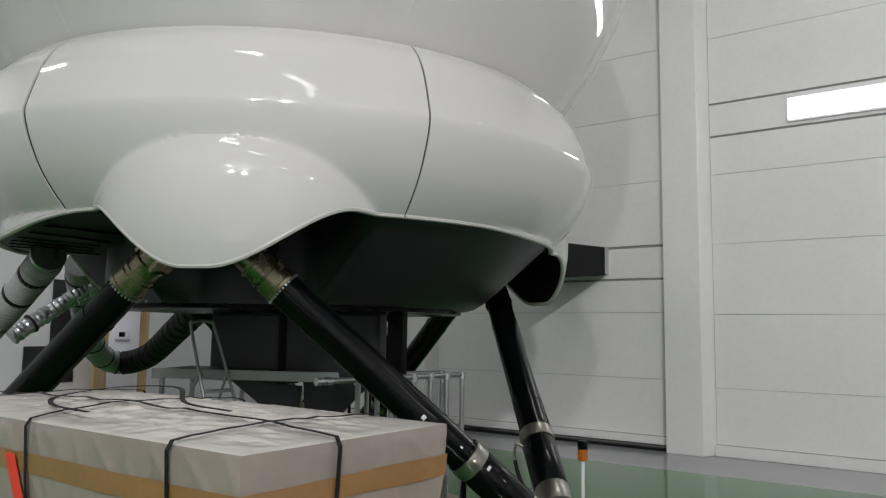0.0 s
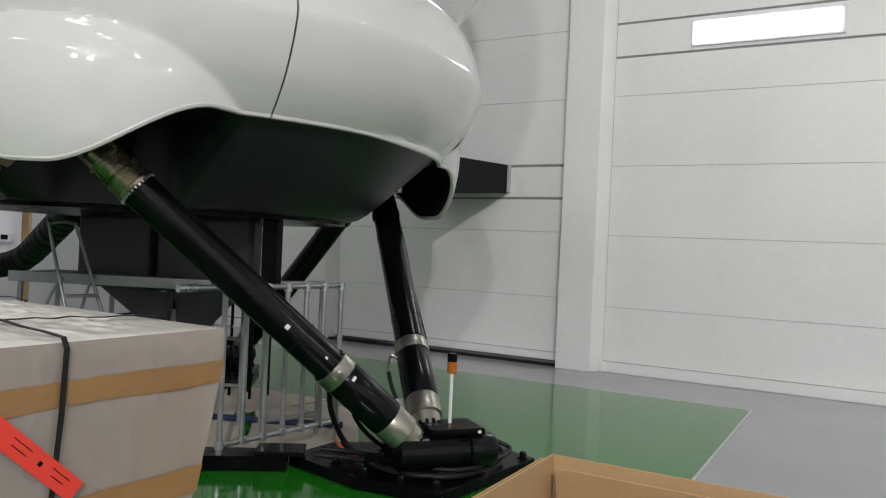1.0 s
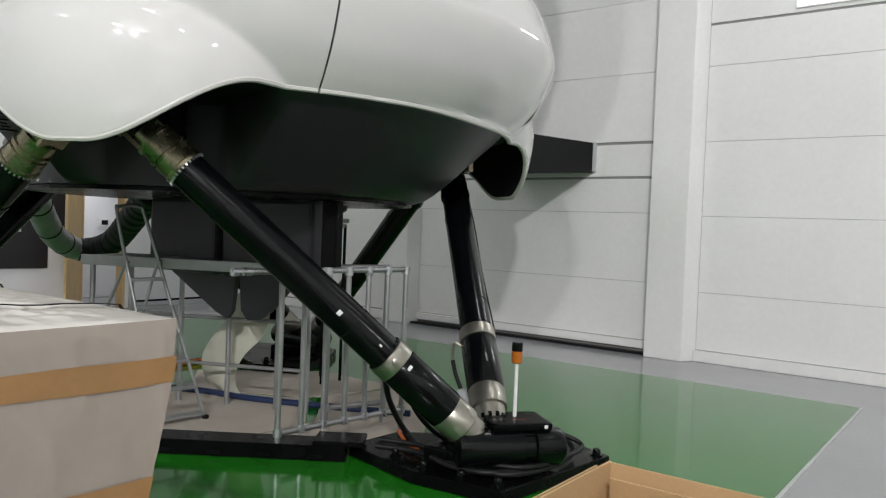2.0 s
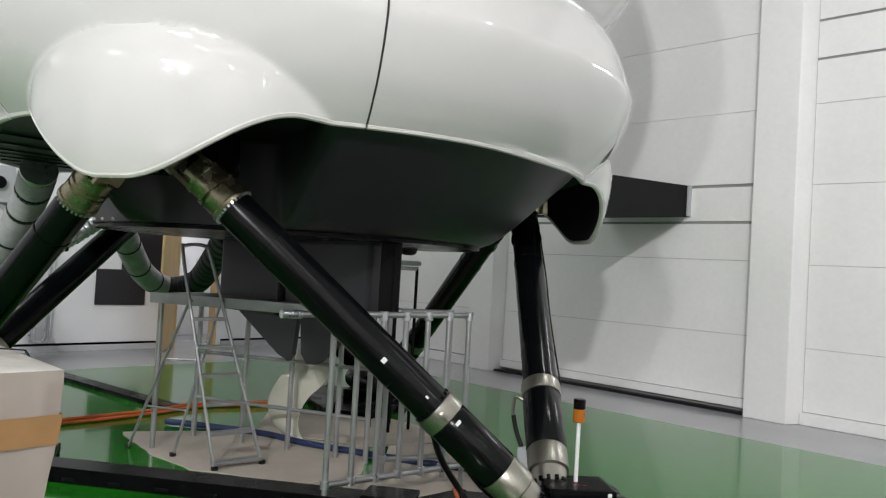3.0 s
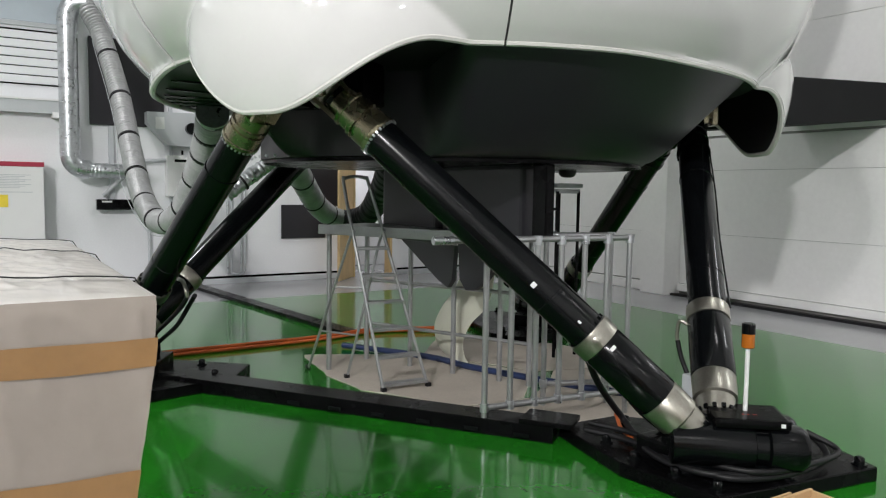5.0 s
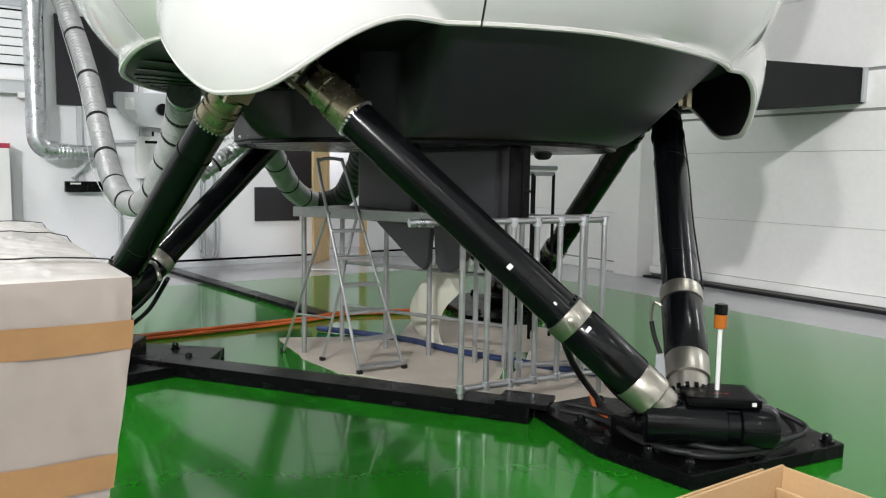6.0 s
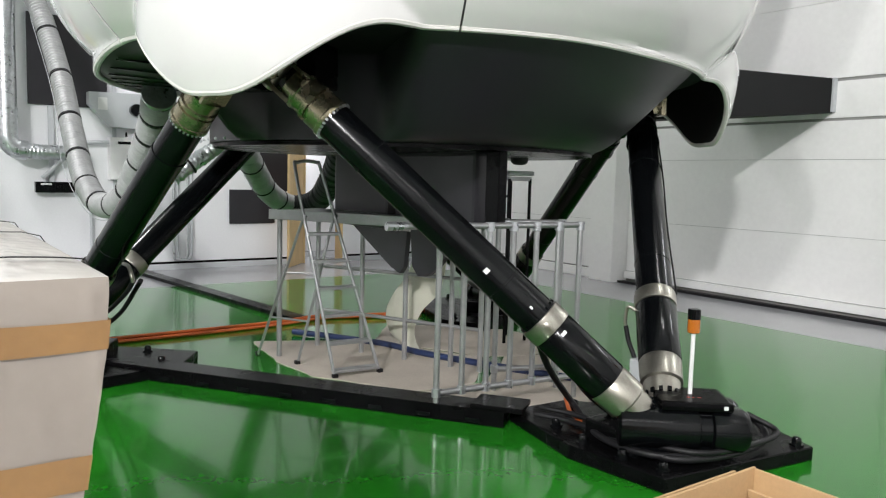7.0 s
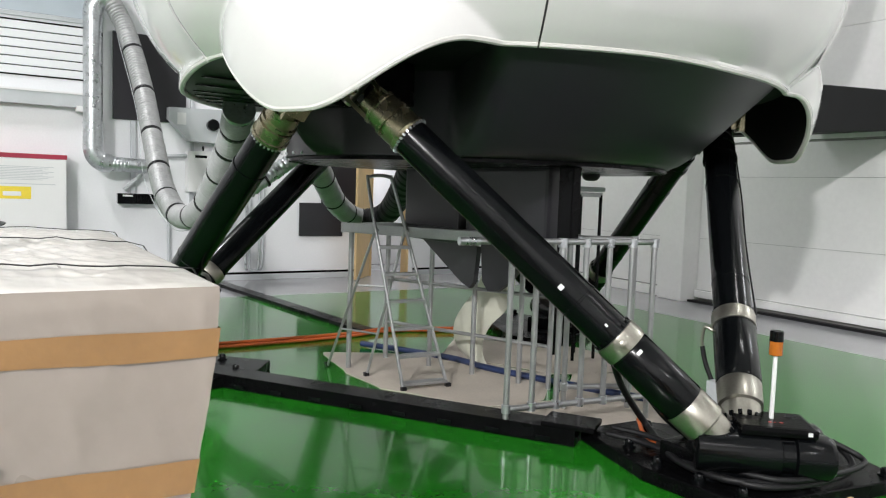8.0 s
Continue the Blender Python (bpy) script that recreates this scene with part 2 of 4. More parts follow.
for x0, x1, z0, z1 in ((W, -8.04, 0.0, 0.15), (-7.44, -3.395, 0.075, 0.185), (-2.79, 5.0, 0.0, 0.145), (5.65, E, 0.0, 0.145)):
    bm = boxed((x0 + 0.003, N - 0.075, z0 + 0.002), (x1 - 0.003, N - 0.001, z1), 0.012)
    tagged(part("baseboard", bm, WALL), "white metal sill along the wall foot", "baseboard", kind="structure")
tagged(part("door_track", boxed((-7.6, N - 0.14, 0.0), (-3.40, N - 0.03, 0.034), 0.006), RUBBER), "dark steel guide track of the sliding wall", "track", kind="structure")

# west wall: dark sill line, balcony soffit, shutter, window
bm = boxed((W + 0.001, S, 0.0), (W + 0.03, DOOR_Y0 - 0.1, 0.09), 0.004)
box(bm, (W + 0.001, DOOR_Y1 + 0.1, 0.0), (W + 0.03, N, 0.09), 0.004)
tagged(part("baseboard", bm, GREY_PANEL), "grey baseboard along the wall", "baseboard", kind="structure")
bm = boxed((W + 0.001, S, 0.09), (W + 0.02, DOOR_Y0 - 0.1, 0.125))
box(bm, (W + 0.001, DOOR_Y1 + 0.1, 0.09), (W + 0.02, N, 0.125))
tagged(part("trim", bm, BLACK_STEEL), "thin black line above the baseboard", "trim", kind="structure")
tagged(part("balcony_soffit", boxed((W + 0.001, S, 5.22), (W + 1.0, 6.0, 5.9), 0.02), WALL_WEST), "white projecting upper storey along the wall", "soffit", kind="structure")
tagged(part("wall_cladding", boxed((W + 0.001, S, 4.75), (W + 0.12, 6.0, 5.2), 0.01), GREY_PANEL), "grey ledge below the upper storey", "wall", kind="structure")

# ---- the motion base: six legs between a black floor frame and the cabin ----
CX, CY, PHI = -4.765, 5.12, 1.17
RB, WB, ZB, RT, WT, ZT = 2.577, 0.135, 0.35, 1.94, 0.215, 2.145


def ring_point(angle, r, w, z):
    a = radians(angle)
    return Vector((CX + r * math.cos(a) - w * math.sin(a), CY + r * math.sin(a) + w * math.cos(a), z))


LEGS = []
for k in range(3):
    a = PHI + 120 * k
    foot, head = ring_point(a, RB, -WB, ZB), ring_point(a - 60, RT, WT, ZT)
    LEGS.append((foot + (foot - head).normalized() * 0.06, head, k))
    LEGS.append((ring_point(a, RB, WB, ZB), ring_point(a + 60, RT, -WT, ZT), k))


def bolts(m, h, r, count, size):
    """A ring of small bolt heads round a tube."""
    bm = bmesh.new()
    for k in range(count):
        a = 2 * math.pi * k / count
        box(bm, (r - size, -size / 2, h - size * 0.6), (r + size * 0.7, size / 2, h + size * 0.6), 0, m @ Matrix.Rotation(a, 4, "Z"))
    return bm


CHEEK = [(-0.085, -0.17), (0.085, -0.17), (0.085, 0.05), (0.035, 0.05), (0.035, -0.07), (-0.035, -0.07), (-0.035, 0.05), (-0.085, 0.05)]


def slab(outline, thick, m):
    """A plate cut to an outline in x and z of the pose m."""
    bm = bmesh.new()
    front = [bm.verts.new(m @ Vector((x, -thick / 2, z))) for x, z in outline]
    rear = [bm.verts.new(m @ Vector((x, thick / 2, z))) for x, z in outline]
    bm.faces.new(front)
    bm.faces.new(rear[::-1])
    for i in range(len(outline)):
        j = (i + 1) % len(outline)
        bm.faces.new((front[i], rear[i], rear[j], front[j]))
    bmesh.ops.recalc_face_normals(bm, faces=bm.faces)
    return bm


def actuator(foot, head, plated):
    """One electric leg: wide lower jacket, steel bands, slimmer upper tube and a joint head."""
    base = thing("actuator", *foot, "black tubular actuator leg with metal joint collars", "actuator", "actuators of the motion base")
    m, d = along(foot, head)
    joint = ZINC if plated else BLACK
    part("foot_collar", lathe(bmesh.new(), [(-0.03, 0.08), (-0.02, 0.10), (0.09, 0.108), (0.10, 0.122), (0.24, 0.125), (0.25, 0.118)], m, 40), STEEL, base, "machined steel foot collar", smooth=True)
    part("foot_bolts", bolts(m, 0.0, 0.098, 14, 0.022), BLACK, base)
    clevis = bmesh.new()
    for s in (-1, 1):
        box(clevis, (-0.045, s * 0.07 - 0.018, -0.16), (0.045, s * 0.07 + 0.018, 0.0), 0.008, m)
    part("foot_clevis", clevis, BLACK_STEEL, base)
    part("lower_jacket", lathe(bmesh.new(), [(0.25, 0.11), (0.25, 0.123), (0.26, 0.126), (0.65, 0.126), (0.66, 0.12)], m, 40), BLACK, base, smooth=True)
    band = part("clamp_band", lathe(bmesh.new(), [(0.66, 0.112), (0.662, 0.128), (0.67, 0.130), (0.748, 0.130), (0.758, 0.128), (0.76, 0.112)], m, 40), STEEL, base, "steel clamp band", smooth=True)
    part("band_bolts", bolts(m, 0.775, 0.112, 16, 0.016), BLACK, band)
    part("upper_tube", lathe(bmesh.new(), [(0.76, 0.114), (1.02, 0.114), (1.022, 0.1165), (1.034, 0.1165), (1.036, 0.114), (d - 0.72, 0.114), (d - 0.718, 0.1175), (d - 0.700, 0.1175), (d - 0.698, 0.112), (d - 0.40, 0.112)], m, 40), BLACK, base, smooth=True)
    collar = part("head_collar", lathe(bmesh.new(), [(d - 0.41, 0.09), (d - 0.41, 0.121), (d - 0.405, 0.124), (d - 0.385, 0.124), (d - 0.38, 0.117), (d - 0.30, 0.117), (d - 0.295, 0.104), (d - 0.285, 0.104), (d - 0.28, 0.119), (d - 0.255, 0.119), (d - 0.25, 0.108), (d - 0.19, 0.108), (d - 0.185, 0.114), (d - 0.165, 0.114), (d - 0.16, 0.098), (d - 0.10, 0.093)], m, 40), joint, base, "metal head collar with stepped rings", smooth=True)
    part("collar_bolts", bolts(m, d - 0.415, 0.118, 28, 0.011), GALVANISED if plated else BLACK, collar)
    yoke = part("head_yoke", boxed((-0.05, -0.095, d - 0.15), (0.05, 0.095, d - 0.09), 0.01, m), joint, base)
    for y in (-0.085, 0.085):
        part("fork_cheek", slab(CHEEK, 0.024, m @ pose(0, y, d)), joint, yoke, "notched plated fork cheek")
    part("joint_pin", lathe(bmesh.new(), [(-0.12, 0.03), (-0.12, 0.036), (0.12, 0.036), (0.12, 0.03)], m @ pose(0, 0, d + 0.0, 90, 0, 0), 16), STEEL, base, "steel joint pin", smooth=True)
    return base, m, d


legs = [actuator(foot, head, k != 1 and not (k == 0 and head.y > 6)) for foot, head, k in LEGS]

# stickers on the leg that crosses the view, and cables and a steel elbow along legs
first, fm, fd = legs[0]
eye_side = (Vector((0.4, 1.7, 1.55)) - Vector(LEGS[0][0])).normalized()


def sticker(m, h, r, width, height, mat, parent, toward, label, offset=0.0):
    """A small label bent round the tube on the side that faces the given way."""
    local = m.to_3x3().transposed() @ toward
    a = math.atan2(local.y, local.x) + offset
    bm = bmesh.new()
    n = 6
    rows = [[bm.verts.new(m @ Vector(((r + 0.0015) * math.cos(a + (k / n - 0.5) * width / r), (r + 0.0015) * math.sin(a + (k / n - 0.5) * width / r), h + s * height))) for k in range(n + 1)] for s in (-0.5, 0.5)]
    for k in range(n):
        bm.faces.new((rows[0][k], rows[0][k + 1], rows[1][k + 1], rows[1][k]))
    bm.normal_update()
    bmesh.ops.solidify(bm, geom=list(bm.faces), thickness=-0.001)
    return part("sticker", bm, mat, parent, label)


for h, w_, h_, o in ((1.15, 0.03, 0.028, -0.1), (0.62, 0.034, 0.02, 0.25), (0.84, 0.012, 0.02, 0.1)):
    sticker(fm, h, 0.126 if h < 0.7 else 0.114, w_, h_, WHITE_PLASTIC, first, eye_side, "small white sticker", o)
part("band_screw", lathe(bmesh.new(), [(0.13, 0.022), (0.142, 0.022), (0.145, 0.014)], fm @ Matrix.Translation((0, 0, 0.71)) @ Matrix.Rotation(math.atan2((fm.to_3x3().transposed() @ eye_side).y, (fm.to_3x3().transposed() @ eye_side).x), 4, "Z") @ pose(0, 0, 0, 0, 90, 0), 14), STEEL, first, smooth=True)
second, sm, sd = legs[1]
way = Vector((-0.8, -0.45, 0.0))
p0 = sm @ Vector((0, 0, 0.62))
part("feed_pipe", tubed([p0 + way * 0.13, p0 + way * 0.19 + Vector((0, 0, 0.02)), p0 + way * 0.205 + Vector((0, 0, -0.06)), p0 + way * 0.2 + Vector((0, 0, -0.12))], 0.012, 10), STEEL, second, "bent steel feed pipe", smooth=True)
part("feed_hose", tubed([p0 + way * 0.2 + Vector((0, 0, -0.10)), p0 + way * 0.19 + Vector((0.02, 0, -0.2)), p0 + way * 0.17 + Vector((0.05, 0, -0.30))], 0.015, 10), RUBBER, second, smooth=True)
p1 = p0 + way * 0.15 + Vector((0.09, -0.02, -0.36))
part("junction_box", boxed(p1 - Vector((0.05, 0.045, 0.07)), p1 + Vector((0.05, 0.045, 0.07)), 0.01), GREY_PANEL, second, "small grey junction box")
part("leg_cable", tubed([sm @ Vector((-0.12, -0.02, sd - 0.3)), sm @ Vector((-0.13, -0.02, sd - 0.8)), sm @ Vector((-0.125, -0.02, sd - 1.3)), sm @ Vector((-0.14, -0.02, 0.8))], 0.006, 8), RUBBER, second, smooth=True)

fourth = legs[4][0]
part("feed_pipe", tubed([(-5.36, 3.12, 0.88), (-5.12, 3.1, 0.89), (-4.99, 3.09, 0.85), (-4.98, 3.1, 0.79)], 0.014, 10), STEEL, fourth, "bent steel feed pipe", smooth=True)
for shift in (0.0, 0.05):
    part("feed_hose", tubed([(-4.98, 3.1 + shift, 0.80), (-5.16, 3.1 + shift, 0.70), (-5.46, 3.08 + shift, 0.56 - shift), (-5.82, 3.05 + shift, 0.40 - shift), (-6.1, 3.02 + shift, 0.22)], 0.017, 10), RUBBER, fourth, smooth=True)

LOUVRE = material("dark_grey_cover", (0.02, 0.021, 0.022), 0.5, spread=0.15, spec=0.4)

# ---- the cabin: white glossy skirt with lobes over the joints, black underside, dome above ----
SX, SY = -4.745, 5.16
LOBES = ((-53.5, 22.0, 0.372), (58.0, 26.0, 0.41), (180.0, 24.0, 0.38))
LEFT_DIP = (-120.0, 44.0, 0.10)


def apart_by(angle, c):
    return abs((angle - c + 180) % 360 - 180)


def ease(t):
    t = min(1.0, max(0.0, t))
    return t * t * (3 - 2 * t)


SKIRT = [(2.34, 2.30), (2.42, 2.38), (2.55, 2.485), (2.70, 2.565), (2.82, 2.608), (2.89, 2.618), (2.94, 2.606), (3.06, 2.57), (3.20, 2.515), (3.32, 2.44), (3.42, 2.34)]
LOBE_PROFILE = [(1.80, 2.50), (1.96, 2.56), (2.10, 2.61), (2.25, 2.645), (2.40, 2.66), (2.52, 2.65), (2.62, 2.615), (2.70, 2.56), (2.78, 2.475), (2.95, 2.25), (3.42, 1.6)]
CROWN = 3.42


def profile_at(profile, z):
    """A smooth curve through a profile of (height, radius)."""
    if z <= profile[0][0]:
        return profile[0][1]
    for i in range(len(profile) - 1):
        (z0, r0), (z1, r1) = profile[i], profile[i + 1]
        if z <= z1:
            t = (z - z0) / (z1 - z0)
            s0 = (r1 - profile[i - 1][1]) / (z1 - profile[i - 1][0]) if i else (r1 - r0) / (z1 - z0)
            s1 = (profile[i + 2][1] - r0) / (profile[i + 2][0] - z0) if i + 2 < len(profile) else (r1 - r0) / (z1 - z0)
            h = z1 - z0
            return r0 * (2 * t ** 3 - 3 * t * t + 1) + s0 * h * (t ** 3 - 2 * t * t + t) + r1 * (3 * t * t - 2 * t ** 3) + s1 * h * (t ** 3 - t * t)
    return profile[-1][1]


def skirt_point(angle, z):
    r = profile_at(SKIRT, z)
    for c, half, drop in LOBES:
        u = apart_by(angle, c + 1.0) / half
        if u < 1.6:
            bulb = profile_at(LOBE_PROFILE, z) - 0.36 * u * u
            r = 0.5 * (r + bulb + math.sqrt((r - bulb) ** 2 + 0.00005))
    a = radians(angle)
    return Vector((SX + r * math.cos(a), SY + r * math.sin(a), z))


def low_edge(angle):
    rim = 2.34 - 0.022 * ease(((angle + 180) % 360 - 168) / 22)
    z = rim
    for c, half, drop in LOBES:
        off = apart_by(angle, c)
        steep = (off + 0.2) / 19.5 if c < 0 and (angle - c) % 360 < 180 else (off - 3.2) / (half * 0.75)
        z = min(z, rim - drop * (1 - ease(steep)))
    c, half, drop = LEFT_DIP
    return min(z, rim - drop * (1 - ease((apart_by(angle, c) - 16) / (half - 16))))


def skirt_panel(a0, a1):
    bm = bmesh.new()
    n, k = max(6, int((a1 - a0) / 0.4)), 64
    grid = []
    for i in range(n + 1):
        a = a0 + (a1 - a0) * i / n
        z0 = low_edge(a)
        grid.append([bm.verts.new(skirt_point(a, z0 + (CROWN - z0) * (j / k))) for j in range(k + 1)])
    for i in range(n):
        for j in range(k):
            bm.faces.new((grid[i][j], grid[i + 1][j], grid[i + 1][j + 1], grid[i][j + 1]))
    bm.normal_update()
    bmesh.ops.solidify(bm, geom=list(bm.faces), thickness=0.03)
    return bm


cabin = thing("simulator_cabin", SX, SY, 1.78, "white glossy flight simulator cabin with black underside on six legs", "simulator")
EDGES = (-80.4, -25.8, 29.4, 91.0, 150.0, 214.0, 279.6)
for a0, a1 in zip(EDGES, EDGES[1:]):
    gap0, gap1 = (0.32 if a0 == EDGES[0] else 0.15), (0.32 if a1 == EDGES[-1] else 0.15)
    panel = part("skirt_panel", skirt_panel(a0 + gap0, a1 - gap1), SHELL, cabin, smooth=True)
    bm = bmesh.new()
    n = max(6, int((a1 - a0) / 0.6))
    line = []
    for i in range(n + 1):
        a = a0 + 0.15 + (a1 - a0 - 0.3) * i / n
        p = skirt_point(a, low_edge(a))
        inward = Vector((SX - p.x, SY - p.y, 0)).normalized()
        line.append(p + inward * 0.022 + Vector((0, 0, -0.004)))
    tube(bm, line, 0.021, 8)
    lining = bmesh.new()
    grid = []
    for i in range(n + 1):
        a = a0 + 0.15 + (a1 - a0 - 0.3) * i / n
        z0 = low_edge(a) + 0.01
        column = []
        for j in range(9):
            p = skirt_point(a, z0 + (2.62 - z0) * j / 8)
            column.append(lining.verts.new(p + Vector((SX - p.x, SY - p.y, 0)).normalized() * 0.042))
        grid.append(column)
    for i in range(n):
        for j in range(8):
            lining.faces.new((grid[i][j], grid[i][j + 1], grid[i + 1][j + 1], grid[i + 1][j]))
    part("lining", lining, CAVITY, panel, "black inner lining", smooth=True)
    part("edge_lip", bm, SHELL_EDGE, panel, "rounded greyish lower lip", smooth=True)

# dark gaps between the panels
for a in EDGES[:-1]:
    bm = bmesh.new()
    z0 = low_edge(a) + 0.004
    half = 0.36 if a == EDGES[0] else 0.2
    ladder_rows = []
    for j in range(49):
        z = z0 + (CROWN - z0) * j / 48
        pair = []
        for off in (-half, half):
            p = skirt_point(a + off, z)
            pair.append(bm.verts.new(p + Vector((SX - p.x, SY - p.y, 0)).normalized() * 0.012))
        ladder_rows.append(pair)
    for lo, up in zip(ladder_rows, ladder_rows[1:]):
        bm.faces.new((lo[0], lo[1], up[1], up[0]))
    bm.normal_update()
    part("panel_gap", bm, SEAM, cabin, "dark gap between panels")

dome_bm = lathe(bmesh.new(), [(3.30, 2.22), (3.35, 2.25), (3.6, 2.44), (3.9, 2.65), (4.3, 2.86), (4.8, 2.98), (5.4, 2.98), (6.0, 2.8), (6.5, 2.4), (6.8, 1.7), (6.9, 0.6)], Matrix.Translation((SX, SY, 0)), 128)
part("dome", dome_bm, SHELL, cabin, smooth=True)
# upright seams of the dome
for a in (-27.0, -81.0):
    line = smooth_line([Vector((SX + r * math.cos(radians(a)), SY + r * math.sin(radians(a)), z)) for z, r in ((3.36, 2.252), (3.6, 2.438), (3.9, 2.648), (4.3, 2.858), (4.8, 2.978), (5.4, 2.978))], 4)
    part("dome_seam", tube(bmesh.new(), line, 0.0025, 6), SHELL_EDGE, cabin)


def notch_at(angle):
    best = 0.0
    for c, half, drop in LOBES:
        best = max(best, 1 - ease((apart_by(angle, c) - half * 0.62) / (half * 0.5)))
    return max(best, 1 - ease((apart_by(angle, -114) - 34) / 5))


def underside():
    bm = bmesh.new()
    n = 240
    profile = [(2.44, 2.26), (2.35, 2.24), (2.30, 2.20), (2.20, 2.09), (2.08, 1.96), (1.95, 1.82), (1.85, 1.70), (1.80, 1.62), (1.785, 1.56), (1.78, 1.46)]
    rings = []
    for z, r in profile:
        ring = []
        for i in range(n):
            a = 360 * i / n
            rr = r + (min(r, 1.52) - r) * notch_at(a)
            ring.append(bm.verts.new((SX + rr * math.cos(radians(a)), SY + rr * math.sin(radians(a)), z)))
        rings.append(ring)
    for up, low in zip(rings, rings[1:]):
        for i in range(n):
            bm.faces.new((up[i], low[i], low[(i + 1) % n], up[(i + 1) % n]))
    bm.faces.new(rings[0])
    bm.faces.new(rings[-1][::-1])
    return bm


part("underside", underside(), BOWL, cabin, "matt black conical underside", smooth=True)
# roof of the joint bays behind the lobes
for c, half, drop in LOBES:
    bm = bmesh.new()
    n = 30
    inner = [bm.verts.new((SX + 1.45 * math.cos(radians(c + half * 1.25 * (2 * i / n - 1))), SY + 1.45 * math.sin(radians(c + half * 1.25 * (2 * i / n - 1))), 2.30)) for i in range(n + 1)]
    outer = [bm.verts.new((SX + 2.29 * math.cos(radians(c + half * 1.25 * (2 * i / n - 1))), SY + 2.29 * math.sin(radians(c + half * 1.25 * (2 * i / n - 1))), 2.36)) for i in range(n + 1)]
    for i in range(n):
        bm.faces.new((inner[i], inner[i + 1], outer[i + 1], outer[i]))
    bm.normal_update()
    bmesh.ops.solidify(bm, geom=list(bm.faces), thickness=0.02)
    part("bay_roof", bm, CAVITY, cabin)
    for w in (-WT, WT):
        a = c - 2.0
        t = Vector((CX, CY, 0)) + Vector((math.cos(radians(a)), math.sin(radians(a)), 0)) * (RT - 0.12) + Vector((-math.sin(radians(a)), math.cos(radians(a)), 0)) * w
        bm = boxed((-0.16, -0.10, 2.06), (0.10, 0.10, 2.31), 0.015, pose(t.x, t.y, 0, 0, 0, a))
        part("joint_bracket", bm, BLACK_STEEL, cabin, "black joint bracket")
for h, along_a in ((LEGS[1][1] + Vector((0.03, 0.04, 0.03)), 55.0), (LEGS[0][1], -68.0), (LEGS[5][1], -48.0)):
    bm = boxed((-0.05, -0.012, -0.10), (0.15, 0.012, 0.10), 0.006, pose(h.x, h.y, h.z + 0.06, 0, 0, along_a))
    box(bm, (0.10, -0.07, -0.12), (0.145, 0.07, 0.13), 0.008, pose(h.x, h.y, h.z + 0.06, 0, 0, along_a))
    part("joint_gusset", bm, ZINC, cabin, "plated steel gusset of the joint")
# louvred cover of the bay beside the front lobe
bm = bmesh.new()
n = 40
steps = [(2.268, 0.02, 0.0), (2.15, 0.0, 0.0), (2.0, 0.0, 0.0), (1.80, 0.0, 0.0), (1.60, 0.0, 0.0), (1.45, 0.0, 0.0)]
rows = []
for r, dz, step in steps:
    row = []
    for i in range(n + 1):
        a = -150 + 75.0 * i / n
        row.append(bm.verts.new((SX + r * math.cos(radians(a)), SY + r * math.sin(radians(a)), min(low_edge(a), 2.315) + dz - 0.012 + step)))
    rows.append(row)
for ra, rb in zip(rows, rows[1:]):
    for i in range(n):
        bm.faces.new((ra[i], ra[i + 1], rb[i + 1], rb[i]))
bm.normal_update()
cover = part("louvred_cover", bm, LOUVRE, cabin, "dark grey louvred cover", smooth=True)
for x in (-4.75, -4.97, -5.19, -5.41, -5.63, -5.85):
    bm = bmesh.new()
    ends = [math.sqrt(r * r - (x - SX) ** 2) for r in (2.2, 1.62)]
    pairs = []
    for k in range(13):
        y = SY - ends[0] + (ends[0] - ends[1]) * k / 12
        z = min(low_edge(math.degrees(math.atan2(y - SY, x - SX))), 2.315) - 0.014
        pairs.append([bm.verts.new((x + w, y, z - d)) for w, d in ((-0.010, 0.0), (-0.006, 0.010), (0.006, 0.010), (0.010, 0.0))])
    for p, q in zip(pairs, pairs[1:]):
        for j in range(3):
            bm.faces.new((p[j], p[j + 1], q[j + 1], q[j]))
    bm.normal_update()
    part("louvre_blade", bm, BLACK, cover)
# bottom plate edge and bolts
part("bottom_plate", lathe(bmesh.new(), [(1.755, 1.44), (1.755, 1.50), (1.778, 1.50), (1.778, 1.44)], Matrix.Translation((SX, SY, 0)), 96), BLACK_STEEL, cabin, smooth=True)
rim_bolt = None
for k in range(7):
    a = radians(-112 + 5 * k)
    m = Matrix.Translation((SX + 1.585 * math.cos(a), SY + 1.585 * math.sin(a), 1.80)) @ Matrix.Rotation(a, 4, "Z") @ pose(0, 0, 0, 0, 125, 0)
    ob = part("rim_bolt", lathe(bmesh.new(), [(0, 0.011), (0.01, 0.011), (0.015, 0.005)], None, 8), GREY_PANEL, None) if rim_bolt is None else new("rim_bolt", rim_bolt)
    rim_bolt = ob.data
    ob.parent = cabin
    ob.matrix_parent_inverse = cabin.matrix_world.inverted()
    ob.matrix_world = m

# small sensor under the bottom plate
part("sensor", lathe(bmesh.new(), [(1.70, 0.03), (1.705, 0.05), (1.72, 0.07), (1.74, 0.078), (1.779, 0.078)], Matrix.Translation((-4.57, 6.25, 0)), 24), RUBBER, cabin, "small dark sensor dome", smooth=True)

